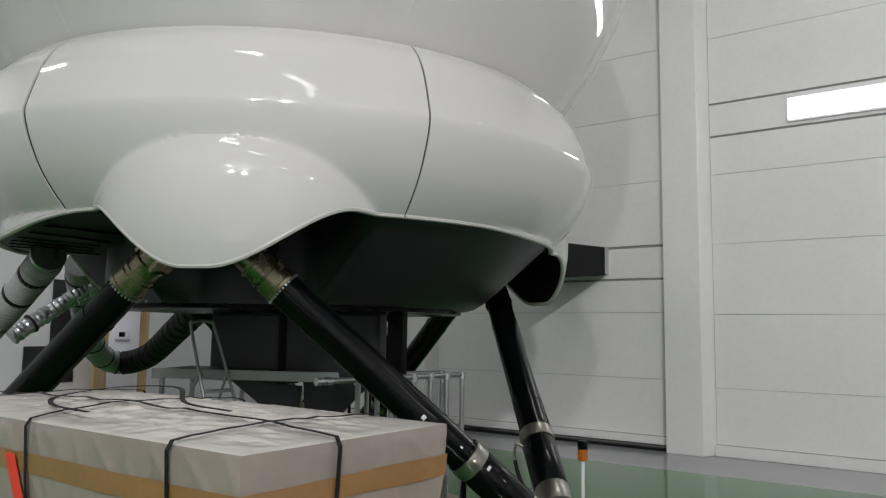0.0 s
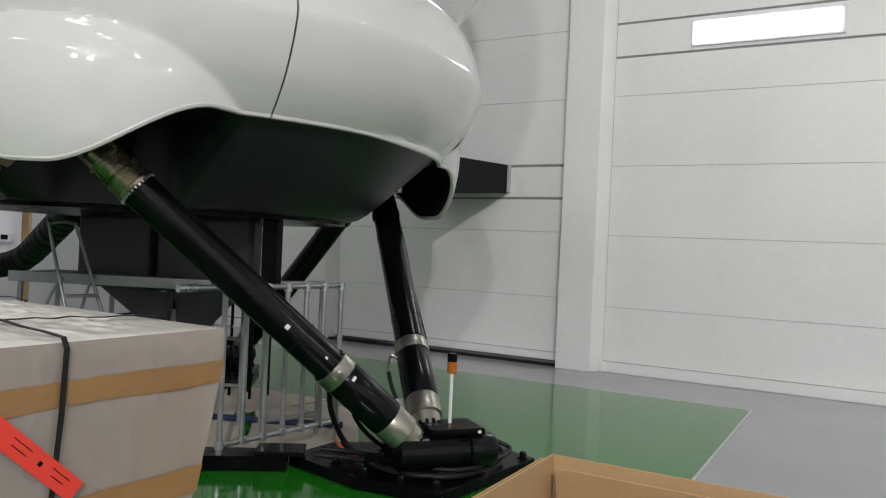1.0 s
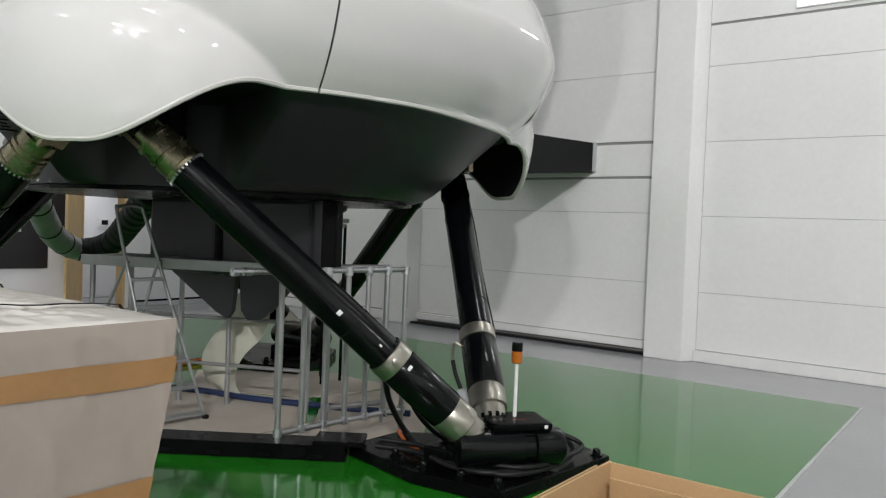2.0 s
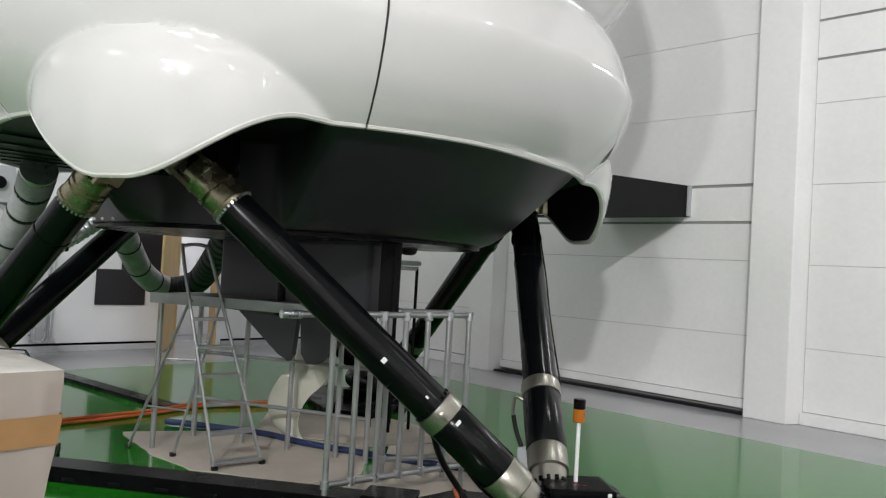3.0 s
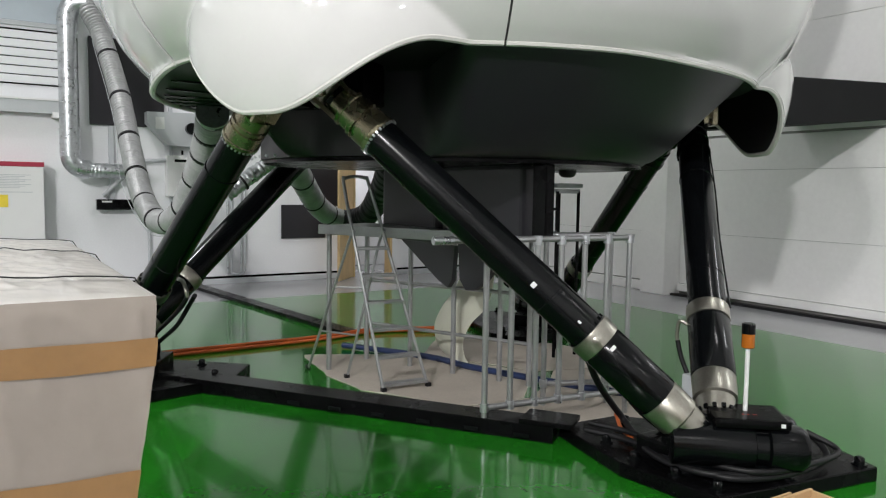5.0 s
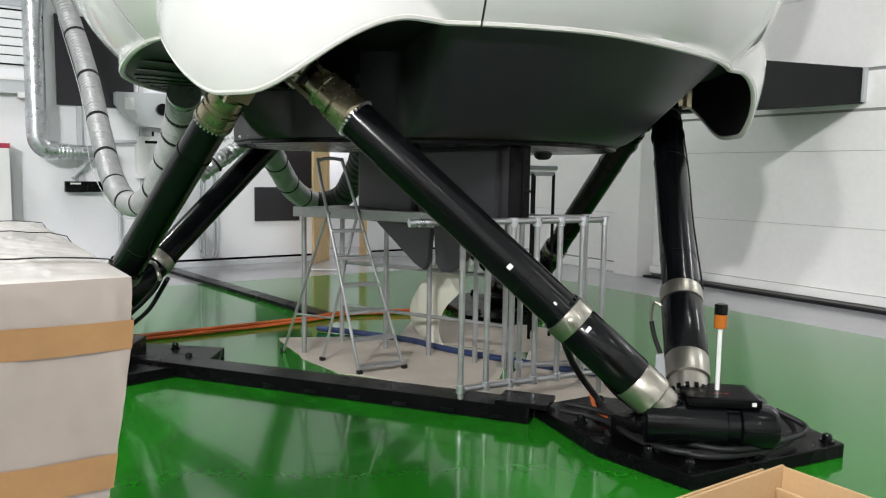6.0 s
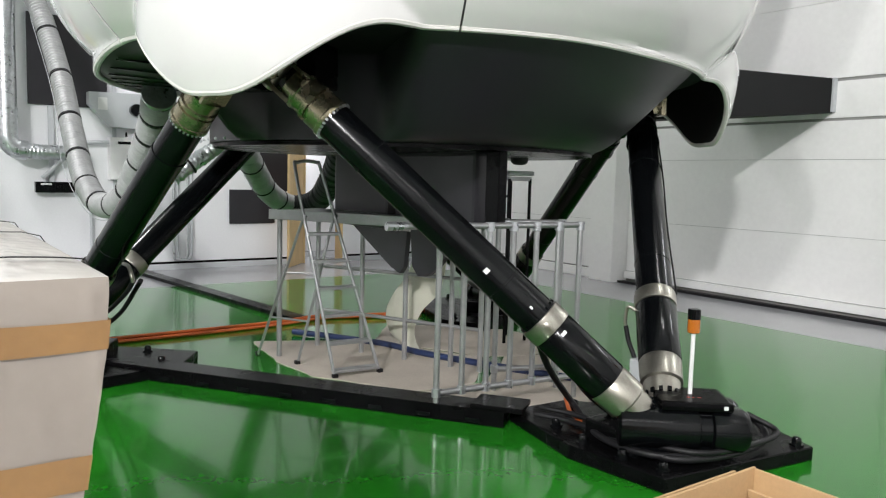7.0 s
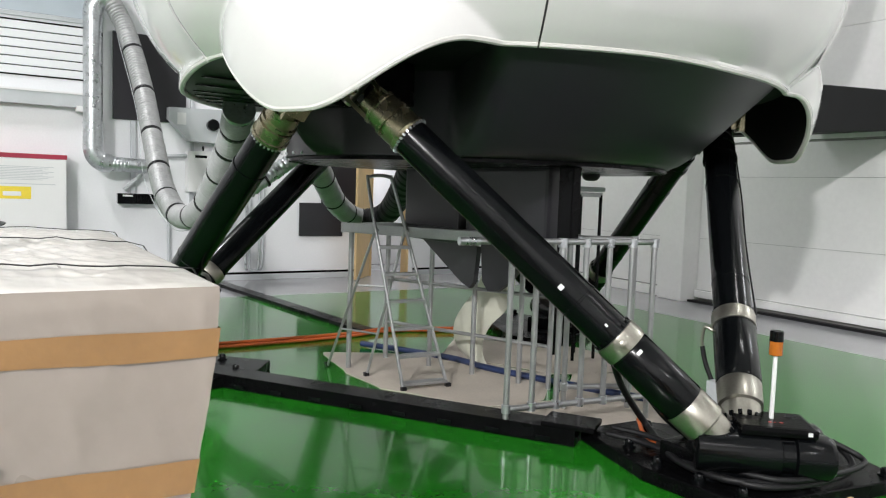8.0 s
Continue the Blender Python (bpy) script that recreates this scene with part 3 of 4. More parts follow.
# equipment boxes hanging below the floor of the cabin
for x0, x1, y0, y1, z0, z1 in ((-5.62, -4.70, 4.98, 5.25, 1.14, 1.757), (-4.66, -3.62, 5.02, 5.14, 1.22, 1.757)):
    part("equipment_box", boxed((x0, y0, z0), (x1, y1, z1), 0.03), BOWL, cabin, "matt black equipment box below the floor")
part("hanger_post", boxed((-3.545, 5.05, 1.24), (-3.40, 5.12, 1.757), 0.01), BLACK_STEEL, cabin)
flaps = [[(-5.36, 1.14), (-4.72, 0.84), (-4.58, 0.80), (-4.52, 0.86), (-4.48, 1.14)], [(-4.44, 1.22), (-4.40, 0.88), (-4.32, 0.81), (-4.20, 0.82), (-4.06, 0.90), (-3.86, 1.08), (-3.66, 1.22)]]
for outline in flaps:
    bm = bmesh.new()
    front = [bm.verts.new((x, 5.03, z)) for x, z in outline]
    rear = [bm.verts.new((x, 5.07, z)) for x, z in outline]
    bm.faces.new(front)
    bm.faces.new(rear[::-1])
    for i in range(len(outline)):
        j = (i + 1) % len(outline)
        bm.faces.new((front[i], rear[i], rear[j], front[j]))
    part("hanging_flap", bm, BOWL, cabin, "black hanging splash flap")

# ---- black floor frame ----
frame_thing = thing("base_frame", CX, CY, 0, "black steel floor frame with bolted corner plates", "base frame")
PADS = [PHI, PHI + 120, PHI + 240]
OUTLINE = [(0.342, -0.28), (0.525, 0.846), (0.0, 1.05), (-0.906, 0.295), (-0.946, -0.174), (-0.269, -0.338)]
BOLTS = [(0.452, 0.79), (0.27, -0.2), (0.03, -0.235), (0.36, 0.25), (-0.55, -0.15), (-0.25, -0.24), (0.0, 0.95), (-0.75, 0.22)]
bolt_mesh = None
for k, a in enumerate(PADS):
    c = ring_point(a, RB, 0, 0)
    m = pose(c.x, c.y, 0, 0, 0, a)
    bm = prism(OUTLINE, 0.004, 0.085, 0.006)
    bmesh.ops.transform(bm, matrix=m, verts=bm.verts)
    plate = part("pad_plate", bm, BLACK_STEEL, frame_thing)
    for x, y in BOLTS:
        if bolt_mesh is None:
            ob = part("bolt", lathe(bmesh.new(), [(0, 0.05), (0.012, 0.05), (0.014, 0.034), (0.045, 0.034), (0.06, 0.026), (0.066, 0.01)], None, 12), BLACK, None, smooth=True)
            bolt_mesh = ob.data
        else:
            ob = new("bolt", bolt_mesh)
        ob.parent = plate
        ob.matrix_world = m @ Matrix.Translation((x, y, 0.085)) @ Matrix.Scale(0.8, 4)
    block = boxed((-0.32, -0.15, 0.085), (-0.02, 0.32, 0.20), 0.015, m)
    part("foot_block", block, BLACK_STEEL, frame_thing)
p, q = Vector((-3.11, 4.947, 0)), Vector((-5.80, 3.025, 0))
d = (q - p).normalized()
side = Vector((-d.y, d.x, 0))
turn = math.degrees(math.atan2(d.y, d.x))
bm = boxed((0.0, -0.115, 0.004), ((q - p).length, 0.115, 0.108), 0.006, pose(p.x, p.y, 0, 0, 0, turn))
beam = part("beam", bm, BLACK_STEEL, frame_thing)
for k in range(9):
    t = p + d * (0.2 + 0.34 * k) + side * 0.118
    part("beam_clip", boxed((-0.05, -0.006, 0.02), (0.05, 0.012, 0.05), 0.003, pose(t.x, t.y, 0, 0, 0, turn)), BLACK, beam)
part("beam_cap", boxed((-0.12, -0.13, 0.110), (0.22, 0.13, 0.142), 0.012, pose(p.x, p.y, 0, 0, 0, turn)), BLACK_STEEL, frame_thing)

# drive units on the pads


def drive_unit(pad_angle):
    c = ring_point(pad_angle, RB, 0, 0)
    m = pose(c.x, c.y, 0, 0, 0, pad_angle - PHI) @ pose(0.15, 0.10, 0.02, 0, 0, 50)
    unit = thing("drive_unit", c.x, c.y, 0.105, "black twin motor drive unit on the corner plate", "motor", "drive units")
    part("housing", boxed((-0.30, -0.13, 0.065), (0.16, 0.17, 0.33), 0.03, m), BLACK, unit)
    part("top_plate", boxed((-0.14, -0.15, 0.345), (0.24, 0.17, 0.395), 0.02, m), BLACK_STEEL, unit)
    for off in (-0.075, 0.125):
        mm = m @ pose(-0.36, off, 0.235, 0, 90, 0)
        part("motor", lathe(bmesh.new(), [(0, 0.07), (0.012, 0.115), (0.30, 0.12), (0.42, 0.12), (0.43, 0.10), (0.49, 0.10), (0.50, 0.12), (0.66, 0.12), (0.69, 0.10), (0.70, 0.05)], mm, 32), BLACK, unit, smooth=True)
    part("sticker", boxed((0.185, -0.1525, 0.362), (0.207, -0.1505, 0.382), 0, m), WHITE_PLASTIC, unit, "small white sticker")
    return unit, m


units = [drive_unit(a) for a in PADS]
bm = bmesh.new()
for k, w in enumerate((0.03, 0.02, 0.035)):
    x = 0.02 + 0.04 * k
    box(bm, (x * 0.7, -0.05, 0.3955), (x * 0.7 + w * 0.6, -0.043, 0.3962), 0, units[0][1])
part("mark", bm, RED, units[0][0], "small red mark bars")

beacon = thing("warning_beacon", -2.03, 5.33, 0.395, "amber and black warning beacon on a white stem", "beacon")
part("stem", lathe(bmesh.new(), [(0.395, 0.022), (0.402, 0.022), (0.403, 0.012), (0.76, 0.012)], Matrix.Translation((-2.03, 5.33, 0)), 14), WHITE_PLASTIC, beacon, smooth=True)
part("lens", lathe(bmesh.new(), [(0.755, 0.026), (0.76, 0.034), (0.832, 0.034), (0.835, 0.03)], Matrix.Translation((-2.03, 5.33, 0)), 20), AMBER, beacon, "amber lens", smooth=True)
part("cap", lathe(bmesh.new(), [(0.833, 0.035), (0.885, 0.035), (0.889, 0.03)], Matrix.Translation((-2.03, 5.33, 0)), 20), BLACK, beacon, "black cap", smooth=True)

# cables on the corner plate
for pts, r in (
    ([(-2.86, 4.95, 0.135), (-2.6, 5.06, 0.125), (-2.17, 5.02, 0.125), (-1.9, 5.10, 0.125), (-1.80, 5.43, 0.125), (-1.84, 5.79, 0.13), (-1.95, 5.85, 0.2), (-2.0, 5.72, 0.25)], 0.019),
    ([(-2.86, 4.99, 0.17), (-2.6, 5.10, 0.16), (-2.2, 5.06, 0.16), (-1.86, 5.18, 0.16), (-1.78, 5.5, 0.16), (-1.80, 5.84, 0.17), (-1.97, 5.80, 0.24)], 0.017),
    ([(-2.95, 5.9, 0.9), (-3.05, 5.6, 0.5), (-2.82, 5.24, 0.16), (-2.38, 5.00, 0.13), (-2.05, 5.0, 0.13), (-1.86, 5.2, 0.13)], 0.02),
    ([(-2.42, 4.80, 0.75), (-2.55, 4.95, 0.45), (-2.45, 5.2, 0.2), (-2.2, 5.42, 0.14)], 0.016),
):
    if pts[0][2] > 0.8:
        pts = [(-2.52, 4.62, 0.72), (-2.72, 4.92, 0.45), *pts[2:]]
    tagged(part("power_cable", tubed(pts, r, 10), RUBBER, smooth=True), "thick black power cable lying on the corner plate", "cable", "power cables")

# ---- work platform, guard rail, ladder ----
platform = thing("work_platform", -4.7, 5.0, 0, "grey aluminium work platform below the cabin", "platform")
PM = pose(-5.52, 4.33, 0, 0, 0, 25.5)
part("deck", boxed((0, 0, 1.20), (1.78, 0.62, 1.265), 0.008, PM), ALUMINIUM, platform)
part("edge_strip", boxed((0.0, -0.022, 1.19), (1.78, -0.002, 1.272), 0.005, PM), ALUMINIUM, platform)
for x, y in ((0.06, 0.05), (0.06, 0.57), (0.55, 0.57), (1.0, 0.57), (1.45, 0.57), (1.72, 0.57)):
    bm = rod(bmesh.new(), PM @ Vector((x, y, 0)), PM @ Vector((x, y, 1.20)), 0.022, 12)
    part("post", bm, ALUMINIUM, platform, smooth=True)
for z in (0.35, 0.75):
    part("brace", rod(bmesh.new(), PM @ Vector((0.06, 0.57, z)), PM @ Vector((1.72, 0.57, z)), 0.016, 10), ALUMINIUM, platform, smooth=True)

RAIL_A, RAIL_B = Vector((-3.48, 4.25, 0)), Vector((-3.30, 5.74, 0))


def guard_rail(a, b, first, count, name_label):
    rail = thing("guard_rail", a.x, a.y, 0, name_label, "guard rail", "guard rails")
    up = Vector((0, 0, 1))
    part("top_rail", rod(bmesh.new(), a + up * 1.262, b + up * 1.262, 0.021, 14), ALUMINIUM, rail, smooth=True)
    d = b - a
    part("bottom_rail", rod(bmesh.new(), a + d * first + up * 0.17, b + up * 0.17, 0.021, 14), ALUMINIUM, rail, smooth=True)
    for k in range(count):
        p = a + d * (first + (1 - first) * k / (count - 1)) * 0.995
        post = part("baluster", rod(bmesh.new(), p + up * (0.0 if k in (0, count - 1) else 0.17), p + up * 1.262, 0.0205, 12), ALUMINIUM, rail, smooth=True)
        part("clamp", rod(bmesh.new(), p + up * 1.225 - d.normalized() * 0.0, p + up * 1.285, 0.031, 12), GALVANISED, post, smooth=True)
        part("clamp", rod(bmesh.new(), p + up * 0.145, p + up * 0.2, 0.03, 12), GALVANISED, post, smooth=True)
    part("rail_end", rod(bmesh.new(), a + up * 1.262 - d.normalized() * 0.02, a + up * 1.262 + d.normalized() * 0.12, 0.027, 14), GALVANISED, rail, smooth=True)
    return rail


guard_rail(RAIL_A, RAIL_B, 0.24, 7, "grey tubular guard rail with upright bars")
guard_rail(Vector((-3.75, 5.30, 0)), Vector((-3.55, 5.80, 0)), 0.08, 2, "grey tubular guard rail behind the first one")

ladder = thing("step_ladder", -4.9, 4.45, 0, "aluminium step ladder standing open on the floor", "ladder")
FA, FB = Vector((-4.625, 4.488, 0)), Vector((-4.60, 4.875, 0))
TA, TB = Vector((-5.01, 4.312, 1.64)), Vector((-4.97, 4.51, 1.645))
RA, RB_ = Vector((-5.62, 4.26, 0)), Vector((-5.16, 4.42, 0))
HA, HB = TA + (FA - TA) * 0.24, TB + (FB - TB) * 0.24
bow = smooth_line([FA, FA + (TA - FA) * 0.5, FA + (TA - FA) * 0.96, TA + (TB - TA) * 0.15 + Vector((0, 0, 0.02)), TA + (TB - TA) * 0.85 + Vector((0, 0, 0.02)), FB + (TB - FB) * 0.96, FB + (TB - FB) * 0.5, FB], 8)
part("front_stile", tube(bmesh.new(), bow, 0.014, 10), ALUMINIUM, ladder, smooth=True)
for foot, top in ((RA, HA), (RB_, HB)):
    part("rear_stile", tubed([foot, foot + (top - foot) * 0.5, foot + (top - foot) * 0.95, top + Vector((0.02, 0.01, -0.0))], 0.012, 10), ALUMINIUM, ladder, smooth=True)
for k in range(6):
    t = 0.035 + k * 0.128
    a, b = FA + (TA - FA) * t, FB + (TB - FB) * t
    u = (b - a).normalized()
    ang = math.degrees(math.atan2(u.y, u.x))
    part("tread", boxed((0.0, -0.035, -0.012), ((b - a).length, 0.05, 0.012), 0.005, pose(a.x, a.y, a.z, 0, 0, ang)), ALUMINIUM, ladder)
for t in (0.30, 0.62):
    part("rear_brace", rod(bmesh.new(), RA + (HA - RA) * t, RB_ + (HB - RB_) * t, 0.009, 8), ALUMINIUM, ladder, smooth=True)
for foot in (FA, FB, RA, RB_):
    part("rubber_foot", boxed(foot - Vector((0.02, 0.02, 0.0)), foot + Vector((0.02, 0.02, 0.04)), 0.005), RUBBER, ladder)

stool = thing("stool", -5.05, 6.6, 0, "grey stool with a padded seat and dark legs", "stool")
part("seat", boxed((-5.24, 6.42, 1.61), (-4.9, 6.74, 1.655), 0.018), GREY_PANEL, stool)
part("apron", boxed((-5.22, 6.44, 1.56), (-4.92, 6.72, 1.60), 0.004), ALUMINIUM, stool)
for x in (-5.21, -4.93):
    for y in (6.45, 6.71):
        part("leg", boxed((x - 0.011, y - 0.011, 0.0), (x + 0.011, y + 0.011, 1.58), 0.002), BLACK_STEEL, stool)
part("stretcher", boxed((-5.21, 6.445, 1.40), (-4.93, 6.455, 1.425), 0.002), BLACK_STEEL, stool)

# protective boards on the floor
boards = [
    [(-6.15, 4.42), (-5.7, 4.36), (-5.2, 4.30), (-4.75, 4.37), (-4.0, 4.80), (-3.95, 5.35), (-4.6, 5.9), (-5.6, 5.4), (-5.9, 4.95)],
    [(-3.98, 4.83), (-3.2, 5.25), (-3.1, 5.75), (-3.7, 6.6), (-4.3, 6.9), (-4.5, 6.1), (-3.93, 5.40)],
    [(-4.62, 5.93), (-4.52, 6.1), (-4.33, 6.95), (-5.4, 6.9), (-6.3, 6.0), (-5.62, 5.43)],
]
for outline in boards:
    rough = []
    for (x0, y0), (x1, y1) in zip(outline, outline[1:] + outline[:1]):
        for k in range(4):
            t = k / 4
            rough.append((x0 + (x1 - x0) * t + random.uniform(-0.02, 0.02), y0 + (y1 - y0) * t + random.uniform(-0.02, 0.02)))
    tagged(part("floor_board", prism(rough, 0.0045, 0.011), BOARD), "dusty brown protective board on the green floor", "board", "protective boards")

for n, (dx, dz, mat) in enumerate(((0.0, 0.02, ORANGE), (0.05, 0.02, ORANGE), (-0.07, 0.022, RUBBER), (0.02, 0.045, ORANGE), (-0.12, 0.02, RUBBER))):
    wob = lambda: random.uniform(-0.02, 0.02)
    pts = [(x + dx + wob(), y + wob(), dz + 0.004) for x, y in ((-6.66, 2.9), (-6.70, 3.5), (-6.70, 4.07), (-6.75, 4.96), (-6.85, 5.5), (-6.63, 6.2), (-6.72, 6.9), (-6.3, 7.4), (-5.9, 7.5))]
    tagged(part("floor_cable", tubed(pts, 0.015, 10), mat, smooth=True), ("orange" if mat == ORANGE else "black") + " power cable on the floor behind the frame", "cable", "floor cables")
tagged(part("floor_cable", tubed([(-3.0, 5.35, 0.13), (-2.75, 5.16, 0.125), (-2.55, 5.12, 0.125), (-2.4, 5.14, 0.13)], 0.013, 10), ORANGE, smooth=True), "orange power cable on the corner plate", "cable", "floor cables")
tagged(part("water_hose", tubed([(-6.24, 4.87, 0.04), (-5.85, 5.13, 0.035), (-5.35, 5.39, 0.035), (-4.87, 5.49, 0.035), (-4.06, 5.82, 0.035), (-3.5, 6.1, 0.035)], 0.028, 12), BLUE, smooth=True), "dark blue flat hose across the boards", "hose")
bm = boxed((0, -0.09, 0.004), (4.75, 0.09, 0.05), 0.005, pose(-11.6, 4.72, 0, 0, 0, 6.2))
tagged(part("cable_channel", bm, BLACK_STEEL), "low black cable channel across the floor", "cable channel")

# cream curved sheet
bm = bmesh.new()
left = smooth_line([(-5.02, 5.50, 0.95), (-5.196, 5.5, 0.678), (-5.384, 5.5, 0.513), (-5.53, 5.5, 0.315), (-5.475, 5.5, 0.135), (-5.275, 5.52, 0.04), (-5.085, 5.52, 0.016)], 5)
right = smooth_line([(-4.60, 5.52, 0.95), (-4.626, 5.5, 0.711), (-4.68, 5.48, 0.58), (-4.871, 5.46, 0.417), (-4.999, 5.47, 0.244), (-5.022, 5.5, 0.112), (-4.966, 5.53, 0.016)], 5)
rings = []
for p, q in zip(left, right):
    rings.append([bm.verts.new(p + (q - p) * (j / 6) + Vector((0, -0.05 * math.sin(math.pi * j / 6), 0))) for j in range(7)])
for a, b in zip(rings, rings[1:]):
    for j in range(6):
        bm.faces.new((a[j], a[j + 1], b[j + 1], b[j]))
bm.normal_update()
bmesh.ops.solidify(bm, geom=list(bm.faces), thickness=0.006)
tagged(part("curved_sheet", bm, CREAM, smooth=True), "cream curved plastic sheet standing under the equipment", "sheet")

# ---- wrapped crate ----
crate = thing("wrapped_crate", -1.55, 1.75, 0, "pallet crate wrapped in clear film with brown tape and black straps", "crate")
X0, X1, Y0, Y1, ZC = -2.45, -0.880, 1.45, 2.10, 1.386


def crate_top(x, y):
    u, v = (x - X0) / (X1 - X0), (y - Y0) / (Y1 - Y0)
    mid = math.sin(math.pi * u) ** 0.6 * math.sin(math.pi * v) ** 0.6
    fold = 1 - abs(noise.noise(Vector((x * 7 + y * 3, y * 16 - x * 5, 1.7))))
    fold2 = 1 - abs(noise.noise(Vector((x * 19 - y * 7, y * 9 + x * 4, 6.1))))
    return ZC + 0.007 * fold ** 3 * mid + 0.005 * fold2 ** 3 * mid + 0.004 * (1 - abs(noise.noise(Vector((x * 9 + y * 4, y * 34, 8.8))))) ** 5 * mid + 0.014 * mid + 0.006 * noise.noise(Vector((x * 4.5, y * 5.5, 0.3))) * mid + 0.002 * noise.noise(Vector((x * 14, y * 11, 4.0))) * mid


def wall_in(z):
    return 0.048 * ease((ZC - z) / 0.55)


def crate_body():
    bm = bmesh.new()
    nx, ny, nz = 170, 90, 70
    top = {}
    for i in range(nx + 1):
        for j in range(ny + 1):
            x, y = X0 + (X1 - X0) * i / nx, Y0 + (Y1 - Y0) * j / ny
            top[i, j] = bm.verts.new((x, y, crate_top(x, y)))
    for i in range(nx):
        for j in range(ny):
            bm.faces.new((top[i, j], top[i + 1, j], top[i + 1, j + 1], top[i, j + 1]))
    edge = [(i, 0) for i in range(nx)] + [(nx, j) for j in range(ny)] + [(i, ny) for i in range(nx, 0, -1)] + [(0, j) for j in range(ny, 0, -1)]
    last = [top[k] for k in edge]
    for s in range(1, nz + 1):
        z = ZC - (ZC - 0.14) * (s / nz) ** 1.3
        ring = []
        for i, j in edge:
            x, y = X0 + (X1 - X0) * i / nx, Y0 + (Y1 - Y0) * j / ny
            crease = (1 - abs(noise.noise(Vector(((x + y) * 9 + z * 6, z * 4 - (x + y) * 3, 2.0))))) ** 6
            inset = wall_in(z) - 0.0035 * crease * ease((ZC - z) / 0.03)
            cx, cy = (X0 + X1) / 2, (Y0 + Y1) / 2
            kx, ky = 1 - inset / ((X1 - X0) / 2), 1 - inset / ((Y1 - Y0) / 2)
            ring.append(bm.verts.new((cx + (x - cx) * kx, cy + (y - cy) * ky, z)))
        for k in range(len(edge)):
            q = (k + 1) % len(edge)
            bm.faces.new((last[k], ring[k], ring[q], last[q]))
        last = ring
    bm.faces.new(last)
    bmesh.ops.recalc_face_normals(bm, faces=bm.faces)
    return bm


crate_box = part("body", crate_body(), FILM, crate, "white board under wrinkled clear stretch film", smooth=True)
# top faces take the paler tone that stands for lamp glare
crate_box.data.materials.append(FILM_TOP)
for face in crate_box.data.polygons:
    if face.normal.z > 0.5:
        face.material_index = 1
bm = bmesh.new()
for y in (1.45, 1.74, 2.0):
    box(bm, (X0 + 0.06, y - 0.04, 0.03), (X1 - 0.06, y + 0.04, 0.138), 0.004)
box(bm, (X0 + 0.05, Y0 + 0.04, 0.0), (X1 - 0.05, Y1 - 0.04, 0.03), 0.004)
part("pallet", bm, CARD, crate, "wooden pallet under the crate")


def band(z0, z1, name, mat):
    bm = bmesh.new()
    pts = []
    for (xa, ya), (xb, yb) in (((X0, Y0), (X1, Y0)), ((X1, Y0), (X1, Y1)), ((X1, Y1), (X0, Y1)), ((X0, Y1), (X0, Y0))):
        for k in range(20):
            pts.append((xa + (xb - xa) * k / 20, ya + (yb - ya) * k / 20))
    rings = []
    for z in (z0, (z0 + z1) / 2, z1):
        ring = []
        for x, y in pts:
            zz = z + 0.006 * noise.noise(Vector((x * 5, y * 5, z * 9)))
            inset = wall_in(zz) - 0.0045
            cx, cy = (X0 + X1) / 2, (Y0 + Y1) / 2
            ring.append(bm.verts.new((cx + (x - cx) * (1 - inset / ((X1 - X0) / 2)), cy + (y - cy) * (1 - inset / ((Y1 - Y0) / 2)), zz)))
        rings.append(ring)
    for a, b in zip(rings, rings[1:]):
        for k in range(len(pts)):
            bm.faces.new((a[k], a[(k + 1) % len(pts)], b[(k + 1) % len(pts)], b[k]))
    bm.normal_update()
    return part(name, bm, mat, crate, "brown packing tape under film", smooth=True)


band(1.262, 1.312, "tape", TAPE)
band(1.010, 1.075, "tape", TAPE)


def strap(path, width, mat, label):
    """A flat band that follows a path over the crate."""
    line = [Vector(p) for p in path]
    bm = bmesh.new()
    pairs = []
    for k, p in enumerate(line):
        ahead = (line[min(k + 1, len(line) - 1)] - line[max(k - 1, 0)]).normalized()
        out = Vector((0, 0, 1)) if abs(ahead.z) < 0.6 else (Vector((1, 0, 0)) if p.x > X1 - 0.08 else Vector((0, -1 if p.y < (Y0 + Y1) / 2 else 1, 0)))
        s = ahead.cross(out).normalized() * width / 2
        pairs.append((bm.verts.new(p + s), bm.verts.new(p - s)))
    for a, b in zip(pairs, pairs[1:]):
        bm.faces.new((a[0], a[1], b[1], b[0]))
    bm.normal_update()
    bmesh.ops.solidify(bm, geom=list(bm.faces), thickness=0.002)
    return part("strap", bm, mat, crate, label)


def over_y(x):
    pts = [(x, Y0 + wall_in(z) - 0.011, z) for z in (0.2, 0.5, 0.8, 1.1, 1.25, ZC - 0.01)]
    pts += [(x, Y0 + (Y1 - Y0) * k / 16, crate_top(x, Y0 + (Y1 - Y0) * k / 16) + 0.008) for k in range(17)]
    return pts + [(x, Y1 - wall_in(z) + 0.011, z) for z in (ZC - 0.01, 1.25, 1.1, 0.8, 0.5, 0.2)]


def over_x(y):
    pts = [(X1 - wall_in(z) + 0.011, y, z) for z in (0.2, 0.5, 0.8, 1.1, 1.25, ZC - 0.01)]
    return pts + [(X1 - (X1 - X0) * k / 24, y, crate_top(X1 - (X1 - X0) * k / 24, y) + 0.009) for k in range(25)]


